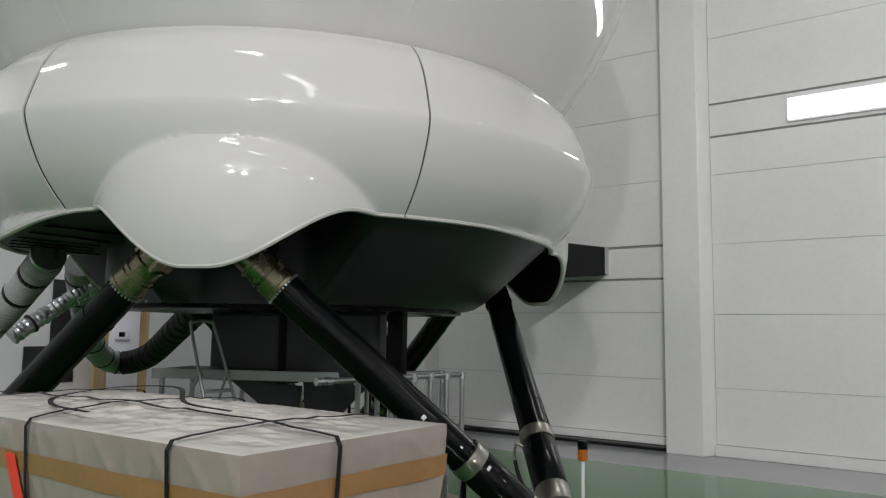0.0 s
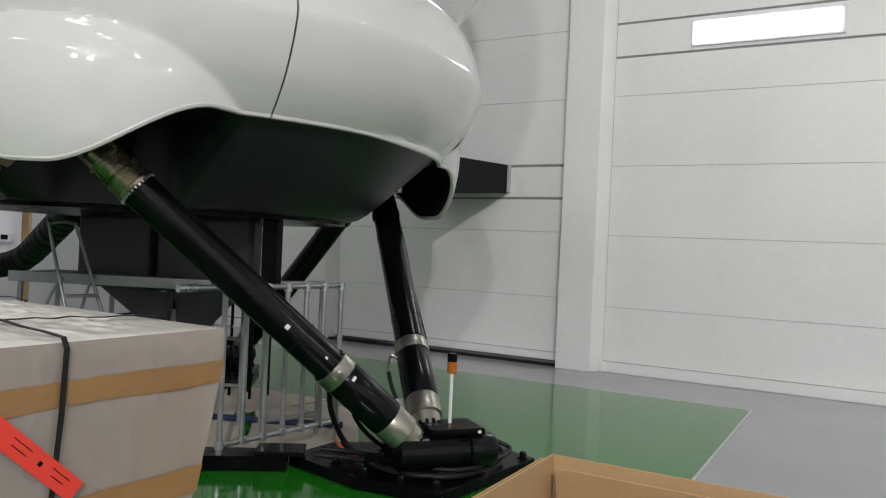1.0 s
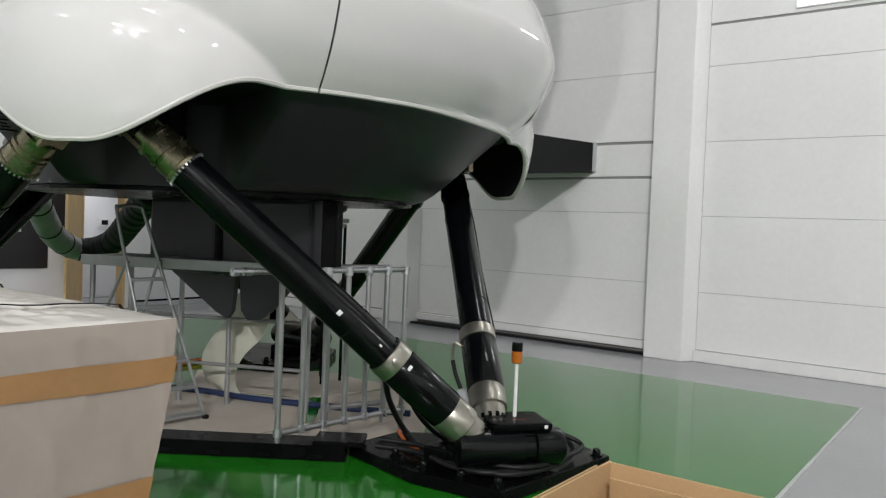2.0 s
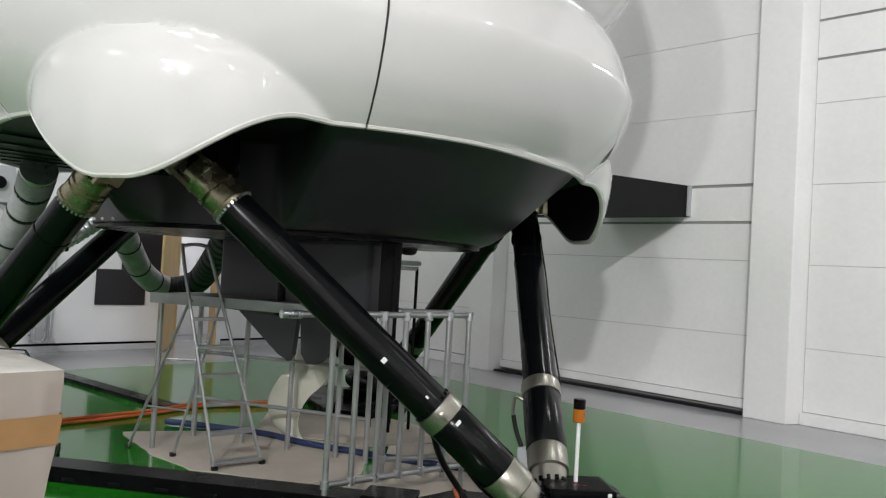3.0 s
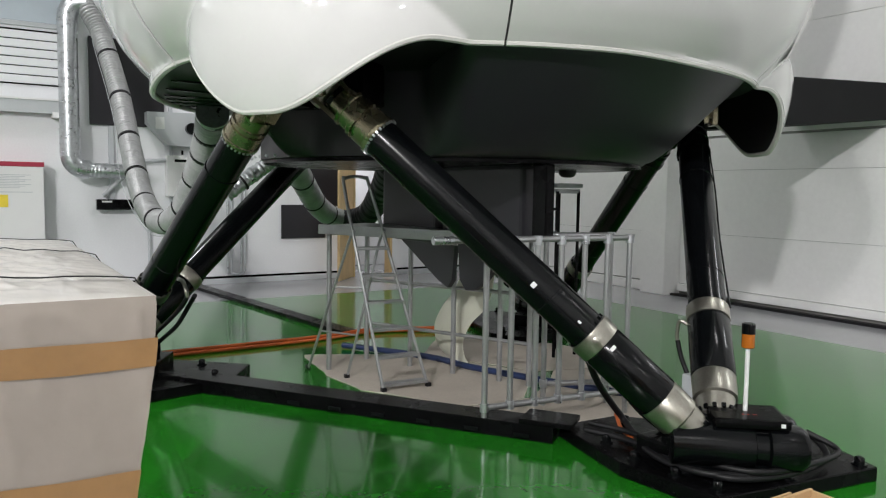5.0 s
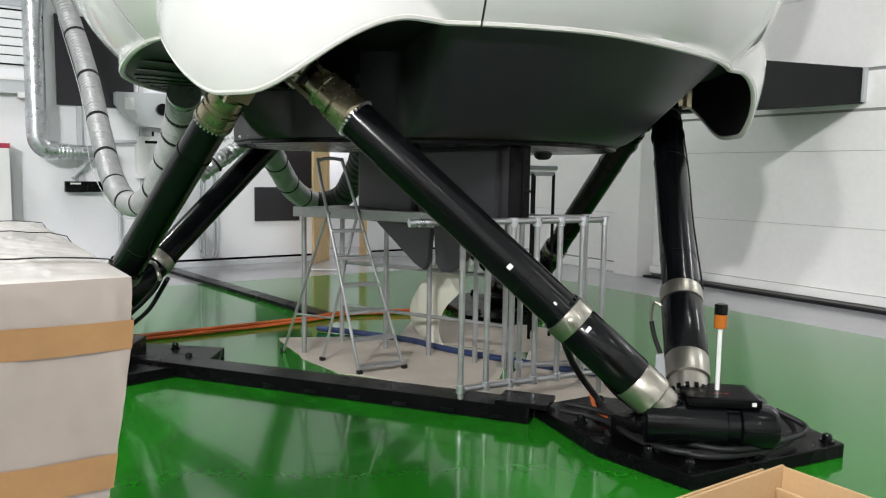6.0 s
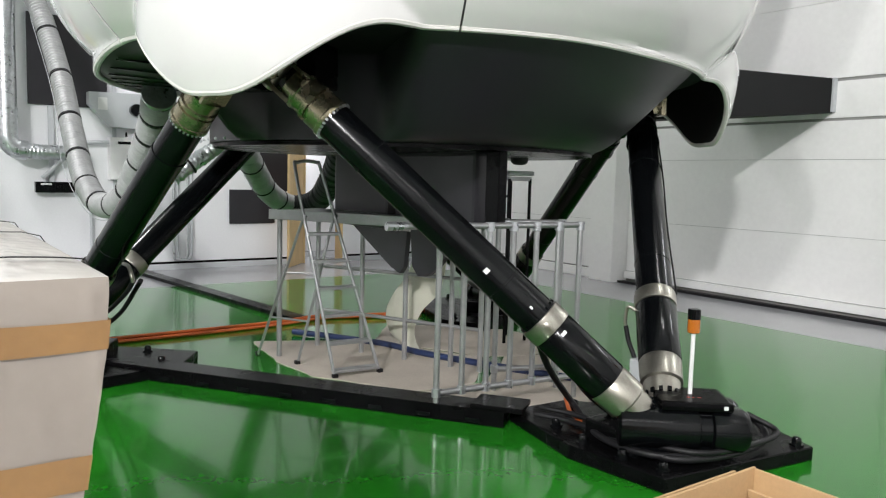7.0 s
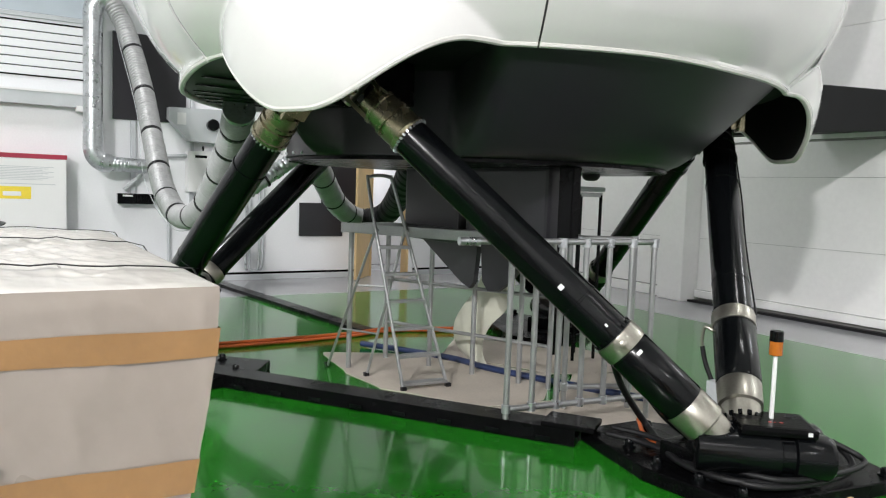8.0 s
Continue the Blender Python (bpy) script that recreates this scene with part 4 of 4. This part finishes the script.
for x in (-1.09, -1.66, -2.2):
    strap(over_y(x), 0.011, STRAP, "narrow black strap")
strap(over_x(1.70), 0.011, STRAP, "narrow black strap")
loose = smooth_line([(-1.25, 1.72, 1.419), (-1.4, 1.70, 1.431), (-1.55, 1.78, 1.456), (-1.72, 1.72, 1.451), (-1.85, 1.62, 1.426), (-1.7, 1.52, 1.419), (-1.5, 1.50, 1.416)], 8)
strap(loose, 0.013, STRAP, "loose black strap end curling on the crate")
bm = bmesh.new()
a, b = Vector((0, 1.560, 1.265)), Vector((0, 1.750, 1.092))
d = (b - a).normalized()
s = Vector((0, d.z, -d.y)) * 0.021
rows = []
for k in range(15):
    p = a + (b - a) * k / 14
    rows.append([bm.verts.new((X1 - wall_in((p + o).z) + 0.013, (p + o).y, (p + o).z)) for o in (s, Vector(), -s)])
for r0, r1 in zip(rows, rows[1:]):
    for j in range(2):
        bm.faces.new((r0[j], r0[j + 1], r1[j + 1], r1[j]))
bm.normal_update()
side_tape = part("red_tape", bm, RED, crate, "red printed tape stuck across the side")
for far, across, length, thick in ((0.09, -0.008, 0.05, 0.0015), (0.09, 0.004, 0.04, 0.0015), (0.20, -0.008, 0.05, 0.0015), (0.20, 0.004, 0.035, 0.0015), (0.145, 0.0, 0.009, 0.009)):
    bm = bmesh.new()
    p, u = a + d * far, Vector((0, d.z, -d.y))
    ring = [p + u * across + d * e * length / 2 + u * o * thick / 2 for e, o in ((-1, -1), (1, -1), (1, 1), (-1, 1))]
    bm.faces.new([bm.verts.new((X1 - wall_in(q.z) + 0.0145, q.y, q.z)) for q in ring])
    bm.normal_update()
    part("print_mark", bm, BLACK, side_tape)
bm = bmesh.new()
rows = []
for k in range(11):
    z = 1.305 - 0.03 * k
    rows.append([bm.verts.new((-1.735 + 0.011 * k + o, Y0 + wall_in(z) - 0.012, z)) for o in (-0.025, 0.025)])
for r0, r1 in zip(rows, rows[1:]):
    bm.faces.new((r0[0], r0[1], r1[1], r1[0]))
bm.normal_update()
part("red_tape", bm, RED, crate, "red printed tape stuck across the side")

# ---- open carton ----
carton = thing("open_carton", -0.25, 3.4, 0, "open brown cardboard box standing on the grey floor", "box")
KX0, KX1, KY0, KY1, KZ = -0.69, 0.32, 2.93, 3.765, 0.774
part("bottom", boxed((KX0 + 0.01, KY0 + 0.01, 0.0), (KX1 - 0.01, KY1 - 0.01, 0.012)), CARD, carton)
for lo, hi in (((KX0, KY0, 0), (KX0 + 0.009, KY1, KZ)), ((KX1 - 0.009, KY0, 0), (KX1, KY1, KZ)), ((KX0 + 0.009, KY1 - 0.009, 0), (KX1 - 0.009, KY1, KZ - 0.003)), ((KX0 + 0.009, KY0, 0), (KX1 - 0.009, KY0 + 0.009, KZ - 0.003))):
    part("side", boxed(lo, hi, 0.002), CARD, carton)
part("flap", boxed((0, -0.004, 0), (KX1 - KX0 - 0.1, 0.004, 0.34), 0.002, pose(KX0 + 0.05, KY1 - 0.03, KZ - 0.36, 12, 0, 0)), CARD, carton, "inner cardboard flap")
part("flap", boxed((-0.004, 0, 0), (0.004, KY1 - KY0 - 0.1, 0.3), 0.002, pose(KX0 - 0.004, KY0 + 0.05, KZ - 0.31, 0, -4, 0)), CARD, carton, "folded cardboard flap")

bag_skin = bmesh.new()
bmesh.ops.create_icosphere(bag_skin, subdivisions=4, radius=1.0)
for v in bag_skin.verts:
    k = 1 + 0.25 * noise.noise(v.co * 2.2) + 0.10 * abs(noise.noise(v.co * 6.0))
    v.co = Vector((0.15 + 0.07 * v.co.x * k, 3.62 + 0.08 * v.co.y * k, 0.012 + 0.355 * (1 + v.co.z) * (0.97 + 0.03 * k)))
tagged(part("plastic_bag", bag_skin, WHITE_PLASTIC, smooth=True), "crumpled white plastic bag standing in the open carton", "bag")

# ---- access bridge from the wall, wall lamp ----
bridge = thing("access_bridge", -4.9, 9.6, 2.3, "black boxed access bridge fixed to the wall", "bridge")
bm = bmesh.new()
profile = [(7.9, 2.20, 2.74), (11.07, 2.48, 2.90)]
vs = [[bm.verts.new((x, y, z)) for y, z0, z1 in profile for z in (z0, z1)] for x in (-5.6, -4.33)]
for a, b in ((0, 1), (1, 3), (3, 2), (2, 0)):
    bm.faces.new((vs[0][a], vs[0][b], vs[1][b], vs[1][a]))
bm.faces.new((vs[0][0], vs[0][2], vs[0][3], vs[0][1]))
bm.faces.new((vs[1][0], vs[1][1], vs[1][3], vs[1][2]))
bmesh.ops.recalc_face_normals(bm, faces=bm.faces)
bmesh.ops.bevel(bm, geom=list(bm.edges), offset=0.01, segments=1, affect="EDGES")
part("body", bm, CAVITY, bridge)
part("end_frame", boxed((-4.329, 11.0, 2.49), (-4.30, 11.078, 2.90), 0.004), GREY_PANEL, bridge)

wall_lamp = thing("wall_lamp", -0.82, 11.0, 4.6, "long bright white lamp in the band of the panel wall", "lamp")
part("frame", boxed((-1.76, 11.045, 4.43), (0.05, 11.079, 4.775), 0.006), WHITE_PLASTIC, wall_lamp)
part("diffuser", boxed((-1.735, 11.03, 4.462), (0.005, 11.046, 4.742), 0.006), LAMP_GLOW, wall_lamp, "glowing white diffuser")

# ---- ducts and hoses by the west wall ----
duct = thing("ventilation_duct", -11.45, 2.99, 1.9, "galvanised ventilation duct with elbows on the wall", "duct")
part("riser", lathe(bmesh.new(), [(1.98, 0.135), (2.35, 0.135), (2.352, 0.142), (2.37, 0.142), (2.372, 0.13), (2.72, 0.13), (2.723, 0.134), (2.735, 0.134), (2.738, 0.13), (3.22, 0.13), (3.223, 0.134), (3.235, 0.134), (3.238, 0.13), (3.86, 0.13), (3.862, 0.138), (3.90, 0.138)], Matrix.Translation((-11.45, 3.00, 0)), 32), GALVANISED, duct, smooth=True)
ribs = lambda r, step, deep: (lambda run: r + deep * math.sin(2 * math.pi * run / step))
part("lower_elbow", tube(bmesh.new(), smooth_line([(-11.45, 3.00, 2.0), (-11.45, 3.03, 1.90), (-11.45, 3.11, 1.82), (-11.45, 3.24, 1.80)], 4), 0.135, 24), GALVANISED, duct, smooth=True)
part("outlet", tube(bmesh.new(), smooth_line([(-11.45, 3.21, 1.80), (-11.45, 3.42, 1.79), (-11.45, 3.9, 1.78)], 30), ribs(0.105, 0.05, 0.003), 24), GALVANISED, duct, smooth=True)
part("upper_elbow", tube(bmesh.new(), smooth_line([(-11.45, 3.00, 3.88), (-11.44, 3.02, 4.0), (-11.42, 3.09, 4.1), (-11.38, 3.26, 4.13)], 6), 0.135, 24), GALVANISED, duct, smooth=True)
part("bracket", boxed((-11.8, 2.80, 2.52), (-11.58, 3.08, 2.60), 0.01), WHITE_PLASTIC, duct)

H1 = [(-11.4, 3.22, 4.11), (-11.2, 3.40, 3.68), (-10.6, 3.53, 2.84), (-9.8, 3.54, 2.03), (-9.0, 3.52, 1.46), (-8.3, 3.56, 1.19), (-7.6, 3.63, 1.28), (-6.8, 3.62, 1.67), (-6.2, 3.57, 1.96), (-5.75, 3.49, 2.13)]
hose = thing("flexible_hose", -8.5, 3.6, 1.1, "grey ribbed flexible air hose hanging below the cabin", "hose", "air hoses")
part("tube", tube(bmesh.new(), smooth_line(H1, 90), ribs(0.125, 0.05, 0.009), 20), HOSE, hose, smooth=True)
line = smooth_line(H1, 10)
for k in range(14, len(line) - 6, 7):
    ahead = (line[k + 1] - line[k - 1]).normalized()
    part("hose_clamp", lathe(bmesh.new(), [(-0.018, 0.134), (0.018, 0.134)], along(line[k], line[k] + ahead)[0], 20), RUBBER, hose)
part("collar", lathe(bmesh.new(), [(0, 0.12), (0.14, 0.12), (0.142, 0.132), (0.17, 0.132)], along((-5.85, 3.51, 2.09), (-5.55, 3.45, 2.24))[0], 24), GALVANISED, hose, "galvanised collar", smooth=True)
H2 = [(-7.3, 4.6, 2.25), (-7.6, 4.78, 2.09), (-8.2, 5.20, 1.70), (-8.8, 5.69, 1.32), (-9.1, 6.16, 1.14), (-8.6, 6.28, 1.24), (-7.6, 6.0, 1.59), (-6.6, 5.59, 1.86)]
hose = thing("flexible_hose", -8.9, 6.0, 1.0, "grey ribbed flexible air hose hanging below the cabin", "hose", "air hoses")
line = smooth_line(H2, 40)
part("tube", tube(bmesh.new(), line[:170], ribs(0.14, 0.05, 0.005), 20), HOSE, hose, smooth=True)
part("black_tube", tube(bmesh.new(), line[169:], ribs(0.15, 0.05, 0.006), 20), RUBBER, hose, "black part of the hose", smooth=True)
for k in range(30, 170, 26):
    ahead = (line[k + 1] - line[k - 1]).normalized()
    part("hose_clamp", lathe(bmesh.new(), [(-0.01, 0.149), (0.01, 0.149)], along(line[k], line[k] + ahead)[0], 20), RUBBER, hose)
tagged(part("hose_cord", tubed([(-11.3, 3.3, 3.6), (-10.4, 3.42, 2.5), (-9.4, 3.36, 1.6), (-8.5, 3.5, 1.05), (-7.7, 3.7, 1.1)], 0.004, 8), GREY_PANEL, smooth=True), "thin pale cord along the air hose", "cord")

foil = thing("foil_duct", -7.6, 4.4, 1.55, "crumpled silver foil duct behind the legs", "duct")
crumple = lambda run: 0.085 + 0.012 * noise.noise(Vector((run * 23, 1.3, 0.4))) + 0.006 * math.sin(run * 110)
part("tube", tube(bmesh.new(), smooth_line([(-7.62, 4.12, 1.50), (-7.6, 4.28, 1.62), (-7.58, 4.5, 1.78), (-7.5, 4.72, 1.95), (-7.35, 4.9, 2.12)], 14), crumple, 18), GALVANISED, foil, smooth=True)
part("clamp_ring", lathe(bmesh.new(), [(-0.012, 0.1), (0.012, 0.1)], along((-7.6, 4.3, 1.635), (-7.58, 4.5, 1.78))[0], 20), RUBBER, foil)

# ---- fittings on the west wall ----
XW = W
tagged(part("mounting_plate", boxed((XW + 0.003, 3.30, 2.47), (XW + 0.05, 4.35, 3.75), 0.006), BOWL), "black mounting plate behind the hose", "plate")
for y0, y1, z0, z1 in ((3.55, 3.62, 1.2, 2.46), (4.42, 4.47, 0.9, 2.9)):
    tagged(part("wall_rail", boxed((XW + 0.003, y0, z0), (XW + 0.06, y1, z1), 0.004), GREY_PANEL), "upright grey mounting rail on the wall", "rail", "mounting rails")
arm = thing("wall_bracket", XW + 0.3, 3.6, 1.5, "triangular grey steel wall bracket", "bracket")
for (y0, z0), (y1, z1) in (((3.45, 1.42), (3.98, 1.95)), ((3.9, 1.95), (4.9, 2.0)), ((4.3, 2.6), (4.9, 2.05)), ((4.5, 1.55), (4.95, 1.95))):
    part("strut", rod(bmesh.new(), (XW + 0.12, y0, z0), (XW + 0.12, y1, z1), 0.03, 8), GREY_PANEL, arm)
dev = thing("wall_device", XW + 0.1, 3.7, 1.3, "black flat electronic device on the wall", "device")
part("body", boxed((XW + 0.08, 3.35, 1.215), (XW + 0.20, 3.86, 1.37), 0.008), BLACK, dev)
bm = bmesh.new()
for k in range(12):
    box(bm, (XW + 0.201, 3.61 + 0.02 * k, 1.24), (XW + 0.204, 3.62 + 0.02 * k, 1.355))
part("fins", bm, BLACK_STEEL, dev)
part("sticker", boxed((XW + 0.2005, 3.42, 1.325), (XW + 0.203, 3.56, 1.35)), WHITE_PLASTIC, dev, "small white label bar")
part("mount", boxed((XW + 0.003, 3.55, 1.25), (XW + 0.079, 3.9, 1.35)), GREY_PANEL, dev)
cab = thing("control_cabinet", XW + 0.1, 4.6, 2.3, "light grey wall cabinet with a sloped cover", "cabinet")
bm = bmesh.new()
outline = [(4.06, 2.69), (4.06, 2.52), (4.36, 2.20), (4.92, 2.18), (4.92, 2.71)]
front = [bm.verts.new((XW + 0.25, y, z)) for y, z in outline]
rear = [bm.verts.new((XW + 0.003, y, z)) for y, z in outline]
bm.faces.new(front)
bm.faces.new(rear[::-1])
for i in range(5):
    j = (i + 1) % 5
    bm.faces.new((front[i], rear[i], rear[j], front[j]))
bmesh.ops.recalc_face_normals(bm, faces=bm.faces)
part("body", bm, GREY_PANEL, cab)
part("cover", boxed((XW + 0.251, 4.18, 2.44), (XW + 0.256, 4.31, 2.62), 0.002), WHITE_PLASTIC, cab)
part("knob", lathe(bmesh.new(), [(0, 0.09), (0.10, 0.09), (0.11, 0.08)], pose(XW + 0.25, 4.70, 2.46, 0, 90, 0), 20), BLACK, cab, smooth=True)
cab2 = thing("control_cabinet", XW + 0.1, 4.75, 1.7, "white wall cabinet with a dark label strip", "cabinet")
part("body", boxed((XW + 0.003, 4.35, 1.42), (XW + 0.2, 4.86, 2.05), 0.01), WHITE_PLASTIC, cab2)
part("label_strip", boxed((XW + 0.2005, 4.46, 1.95), (XW + 0.203, 4.64, 1.99)), BLACK, cab2, "dark label bar")
part("lever", boxed((XW + 0.201, 4.56, 2.06), (XW + 0.22, 4.59, 2.13), 0.003), BLACK, cab2)
for y, mat in ((5.31, GALVANISED), (5.37, GREY_PANEL)):
    tagged(part("conduit", tubed([(XW + 0.06, y, 2.2), (XW + 0.06, y, 1.2), (XW + 0.06, y, 0.28), (XW + 0.06, y + 0.03, 0.17), (XW + 0.06, y + 0.12, 0.15), (XW + 0.06, y + 0.2, 0.19), (XW + 0.06, y + 0.22, 0.4), (XW + 0.06, y + 0.22, 1.6)], 0.02, 10), mat, smooth=True), "grey conduit pipe with a bend at its foot", "pipe", "conduits")
tagged(part("conduit", tubed([(XW + 0.06, 4.1, 1.6), (XW + 0.06, 4.1, 0.9), (XW + 0.06, 4.1, 0.2)], 0.025, 10), GREY_PANEL, smooth=True), "grey conduit pipe on the wall", "pipe", "conduits")
bm = boxed((XW + 0.003, 6.23, 0.72), (XW + 0.04, 7.02, 1.29), 0.006)
box(bm, (XW + 0.003, 6.62, 1.27), (XW + 0.038, 7.28, 2.35), 0.006)
tagged(part("black_board", bm, BOWL), "large black board on the wall", "board")
clad = thing("shutter", XW, 1.5, 3.4, "white slatted roller shutter with dark joints", "shutter")
for k in range(6):
    part("slat", boxed((XW + 0.003, -1.5, 3.0 + 0.123 * k), (XW + 0.03, 2.95, 3.0 + 0.123 * k + 0.108), 0.008), WALL_WEST, clad)
part("backing", boxed((XW + 0.001, -1.5, 2.98), (XW + 0.012, 2.95, 3.75)), BLACK_STEEL, clad)
win = tagged(new("window_1"), "pale interior window pane with thin frame", "window", kind="structure")
win.matrix_world = pose(XW, 2.0, 4.2)
part("pane", boxed((XW + 0.004, 1.2, 3.86), (XW + 0.014, 3.1, 4.50)), GLASS, win)
bm = boxed((XW + 0.002, 1.14, 3.79), (XW + 0.03, 3.16, 3.85), 0.004)
box(bm, (XW + 0.002, 1.14, 4.51), (XW + 0.03, 3.16, 4.56), 0.004)
box(bm, (XW + 0.002, 3.105, 3.85), (XW + 0.03, 3.16, 4.51), 0.004)
part("window_frame", bm, GREY_PANEL, win)
tray = thing("cable_tray", XW + 0.1, 1.0, 2.6, "grey cable tray along the wall", "cable tray")
part("trough", boxed((XW + 0.003, -3.0, 2.58), (XW + 0.16, 2.98, 2.78), 0.006), GREY_PANEL, tray)
part("lip", boxed((XW + 0.161, -3.0, 2.76), (XW + 0.175, 2.98, 2.79), 0.003), WHITE_PLASTIC, tray)
cup = thing("locker", XW + 0.2, 2.1, 0, "white metal locker with a dark red top stripe", "locker")
part("body", boxed((XW + 0.05, 1.0, 0.0), (XW + 0.35, 2.66, 1.82), 0.008), WHITE_PLASTIC, cup)
part("stripe", boxed((XW + 0.045, 0.99, 1.822), (XW + 0.355, 2.67, 1.885), 0.004), RED_STRIPE, cup, "dark red top stripe")
bm = bmesh.new()
for k in range(9):
    box(bm, (XW + 0.3505, 1.3, 1.70 - 0.022 * k), (XW + 0.352, 2.5 - 0.07 * (k % 3), 1.708 - 0.022 * k))
box(bm, (XW + 0.3505, 1.3, 1.462), (XW + 0.352, 2.52, 1.472))
part("notice_lines", bm, GREY_PANEL, cup, "grey printed lines that cannot be read")
part("sticker", boxed((XW + 0.3505, 1.75, 1.26), (XW + 0.354, 2.22, 1.43)), YELLOW, cup, "yellow warning sticker")
part("sticker", boxed((XW + 0.3545, 1.88, 1.30), (XW + 0.356, 2.10, 1.36)), WHITE_PLASTIC, cup, "white field of the sticker")

door = tagged(new("door_1"), "pale oak door standing open into the hall", "door", kind="structure")
door.matrix_world = pose(XW, DOOR_Y0, 0)
part("leaf", boxed((0, -0.02, 0.012), (0.78, 0.02, 1.95), 0.003, pose(XW + 0.03, DOOR_Y0 - 0.02, 0, 0, 0, -42)), OAK, door)
bm = boxed((XW - 0.2, DOOR_Y0 + 0.001, 0.0), (XW + 0.012, DOOR_Y0 + 0.05, DOOR_TOP - 0.001), 0.003)
box(bm, (XW - 0.2, DOOR_Y1 - 0.05, 0.0), (XW + 0.012, DOOR_Y1 - 0.001, DOOR_TOP - 0.001), 0.003)
box(bm, (XW - 0.2, DOOR_Y0 + 0.051, DOOR_TOP - 0.05), (XW + 0.012, DOOR_Y1 - 0.051, DOOR_TOP - 0.001), 0.003)
part("door_frame", bm, OAK, door)
panel = thing("thermostat", XW - 1.98, 9.06, 1.4, "white wall thermostat with a dark display", "thermostat")
part("body", boxed((XW - 1.998, 8.92, 1.36), (XW - 1.95, 9.20, 1.53), 0.008), WHITE_PLASTIC, panel)
part("display", boxed((XW - 1.9495, 8.98, 1.41), (XW - 1.946, 9.11, 1.50), 0.001), BLACK, panel, "dark display")
tagged(part("skirting_unit", boxed((XW - 1.998, 8.5, 0.0), (XW - 1.85, 9.6, 0.75), 0.02), WHITE_PLASTIC), "white low unit on the wall of the small room", "radiator")

# unseen lamp and housing, added so that the back room is not dark
room_fill_lamp = thing("ceiling_lamp", XW - 1.1, 8.4, 2.55, "small unseen ceiling lamp added to light the back room", "lamp")
part("housing", boxed((XW - 1.3, 8.25, 2.55), (XW - 0.9, 8.55, 2.599), 0.008), WHITE_PLASTIC, room_fill_lamp)
lamp("room_fill_light", pose(XW - 1.1, 8.4, 2.54), 0.35, 0.25, 26.0)

# ---- lamps under the ceiling ----
for x, y, share in CEILING_LAMPS:
    f = thing("ceiling_lamp", x, y, TOP - 0.3, "long white ceiling lamp of the hall", "lamp", "ceiling lamps")
    part("housing", boxed((x - 0.7, y - 0.16, TOP - 0.30), (x + 0.7, y + 0.16, TOP - 0.002), 0.01), WHITE_PLASTIC, f)
    lamp("ceiling_light", pose(x, y, TOP - 0.32), 1.3, 0.28, LAMP_POWER * share)
lamp("wall_light", look((-0.82, 11.02, 4.62), (-0.82, 5.0, 4.2)), 1.7, 0.28, 36.0, (0.95, 0.98, 1.0))

for x, y, z, power in FLOODS:
    f = thing("flood_lamp", x, y, z, "unseen white flood lamp high in the hall", "lamp", "flood lamps")
    m = look((x, y, z), (-4.0, 8.0, 2.0))
    part("housing", boxed((-0.3, -0.2, 0.02), (0.3, 0.2, 0.14), 0.02, m), WHITE_PLASTIC, f)
    back = Vector((x, y, TOP - 0.001)) if x < 8 else Vector((E - 0.001, y, z))
    part("mount", rod(bmesh.new(), Vector((x, y, z)) + (back - Vector((x, y, z))).normalized() * 0.1, back, 0.03, 10), STEEL, f)
    lamp("flood_light", m, 0.4, 0.28, power)
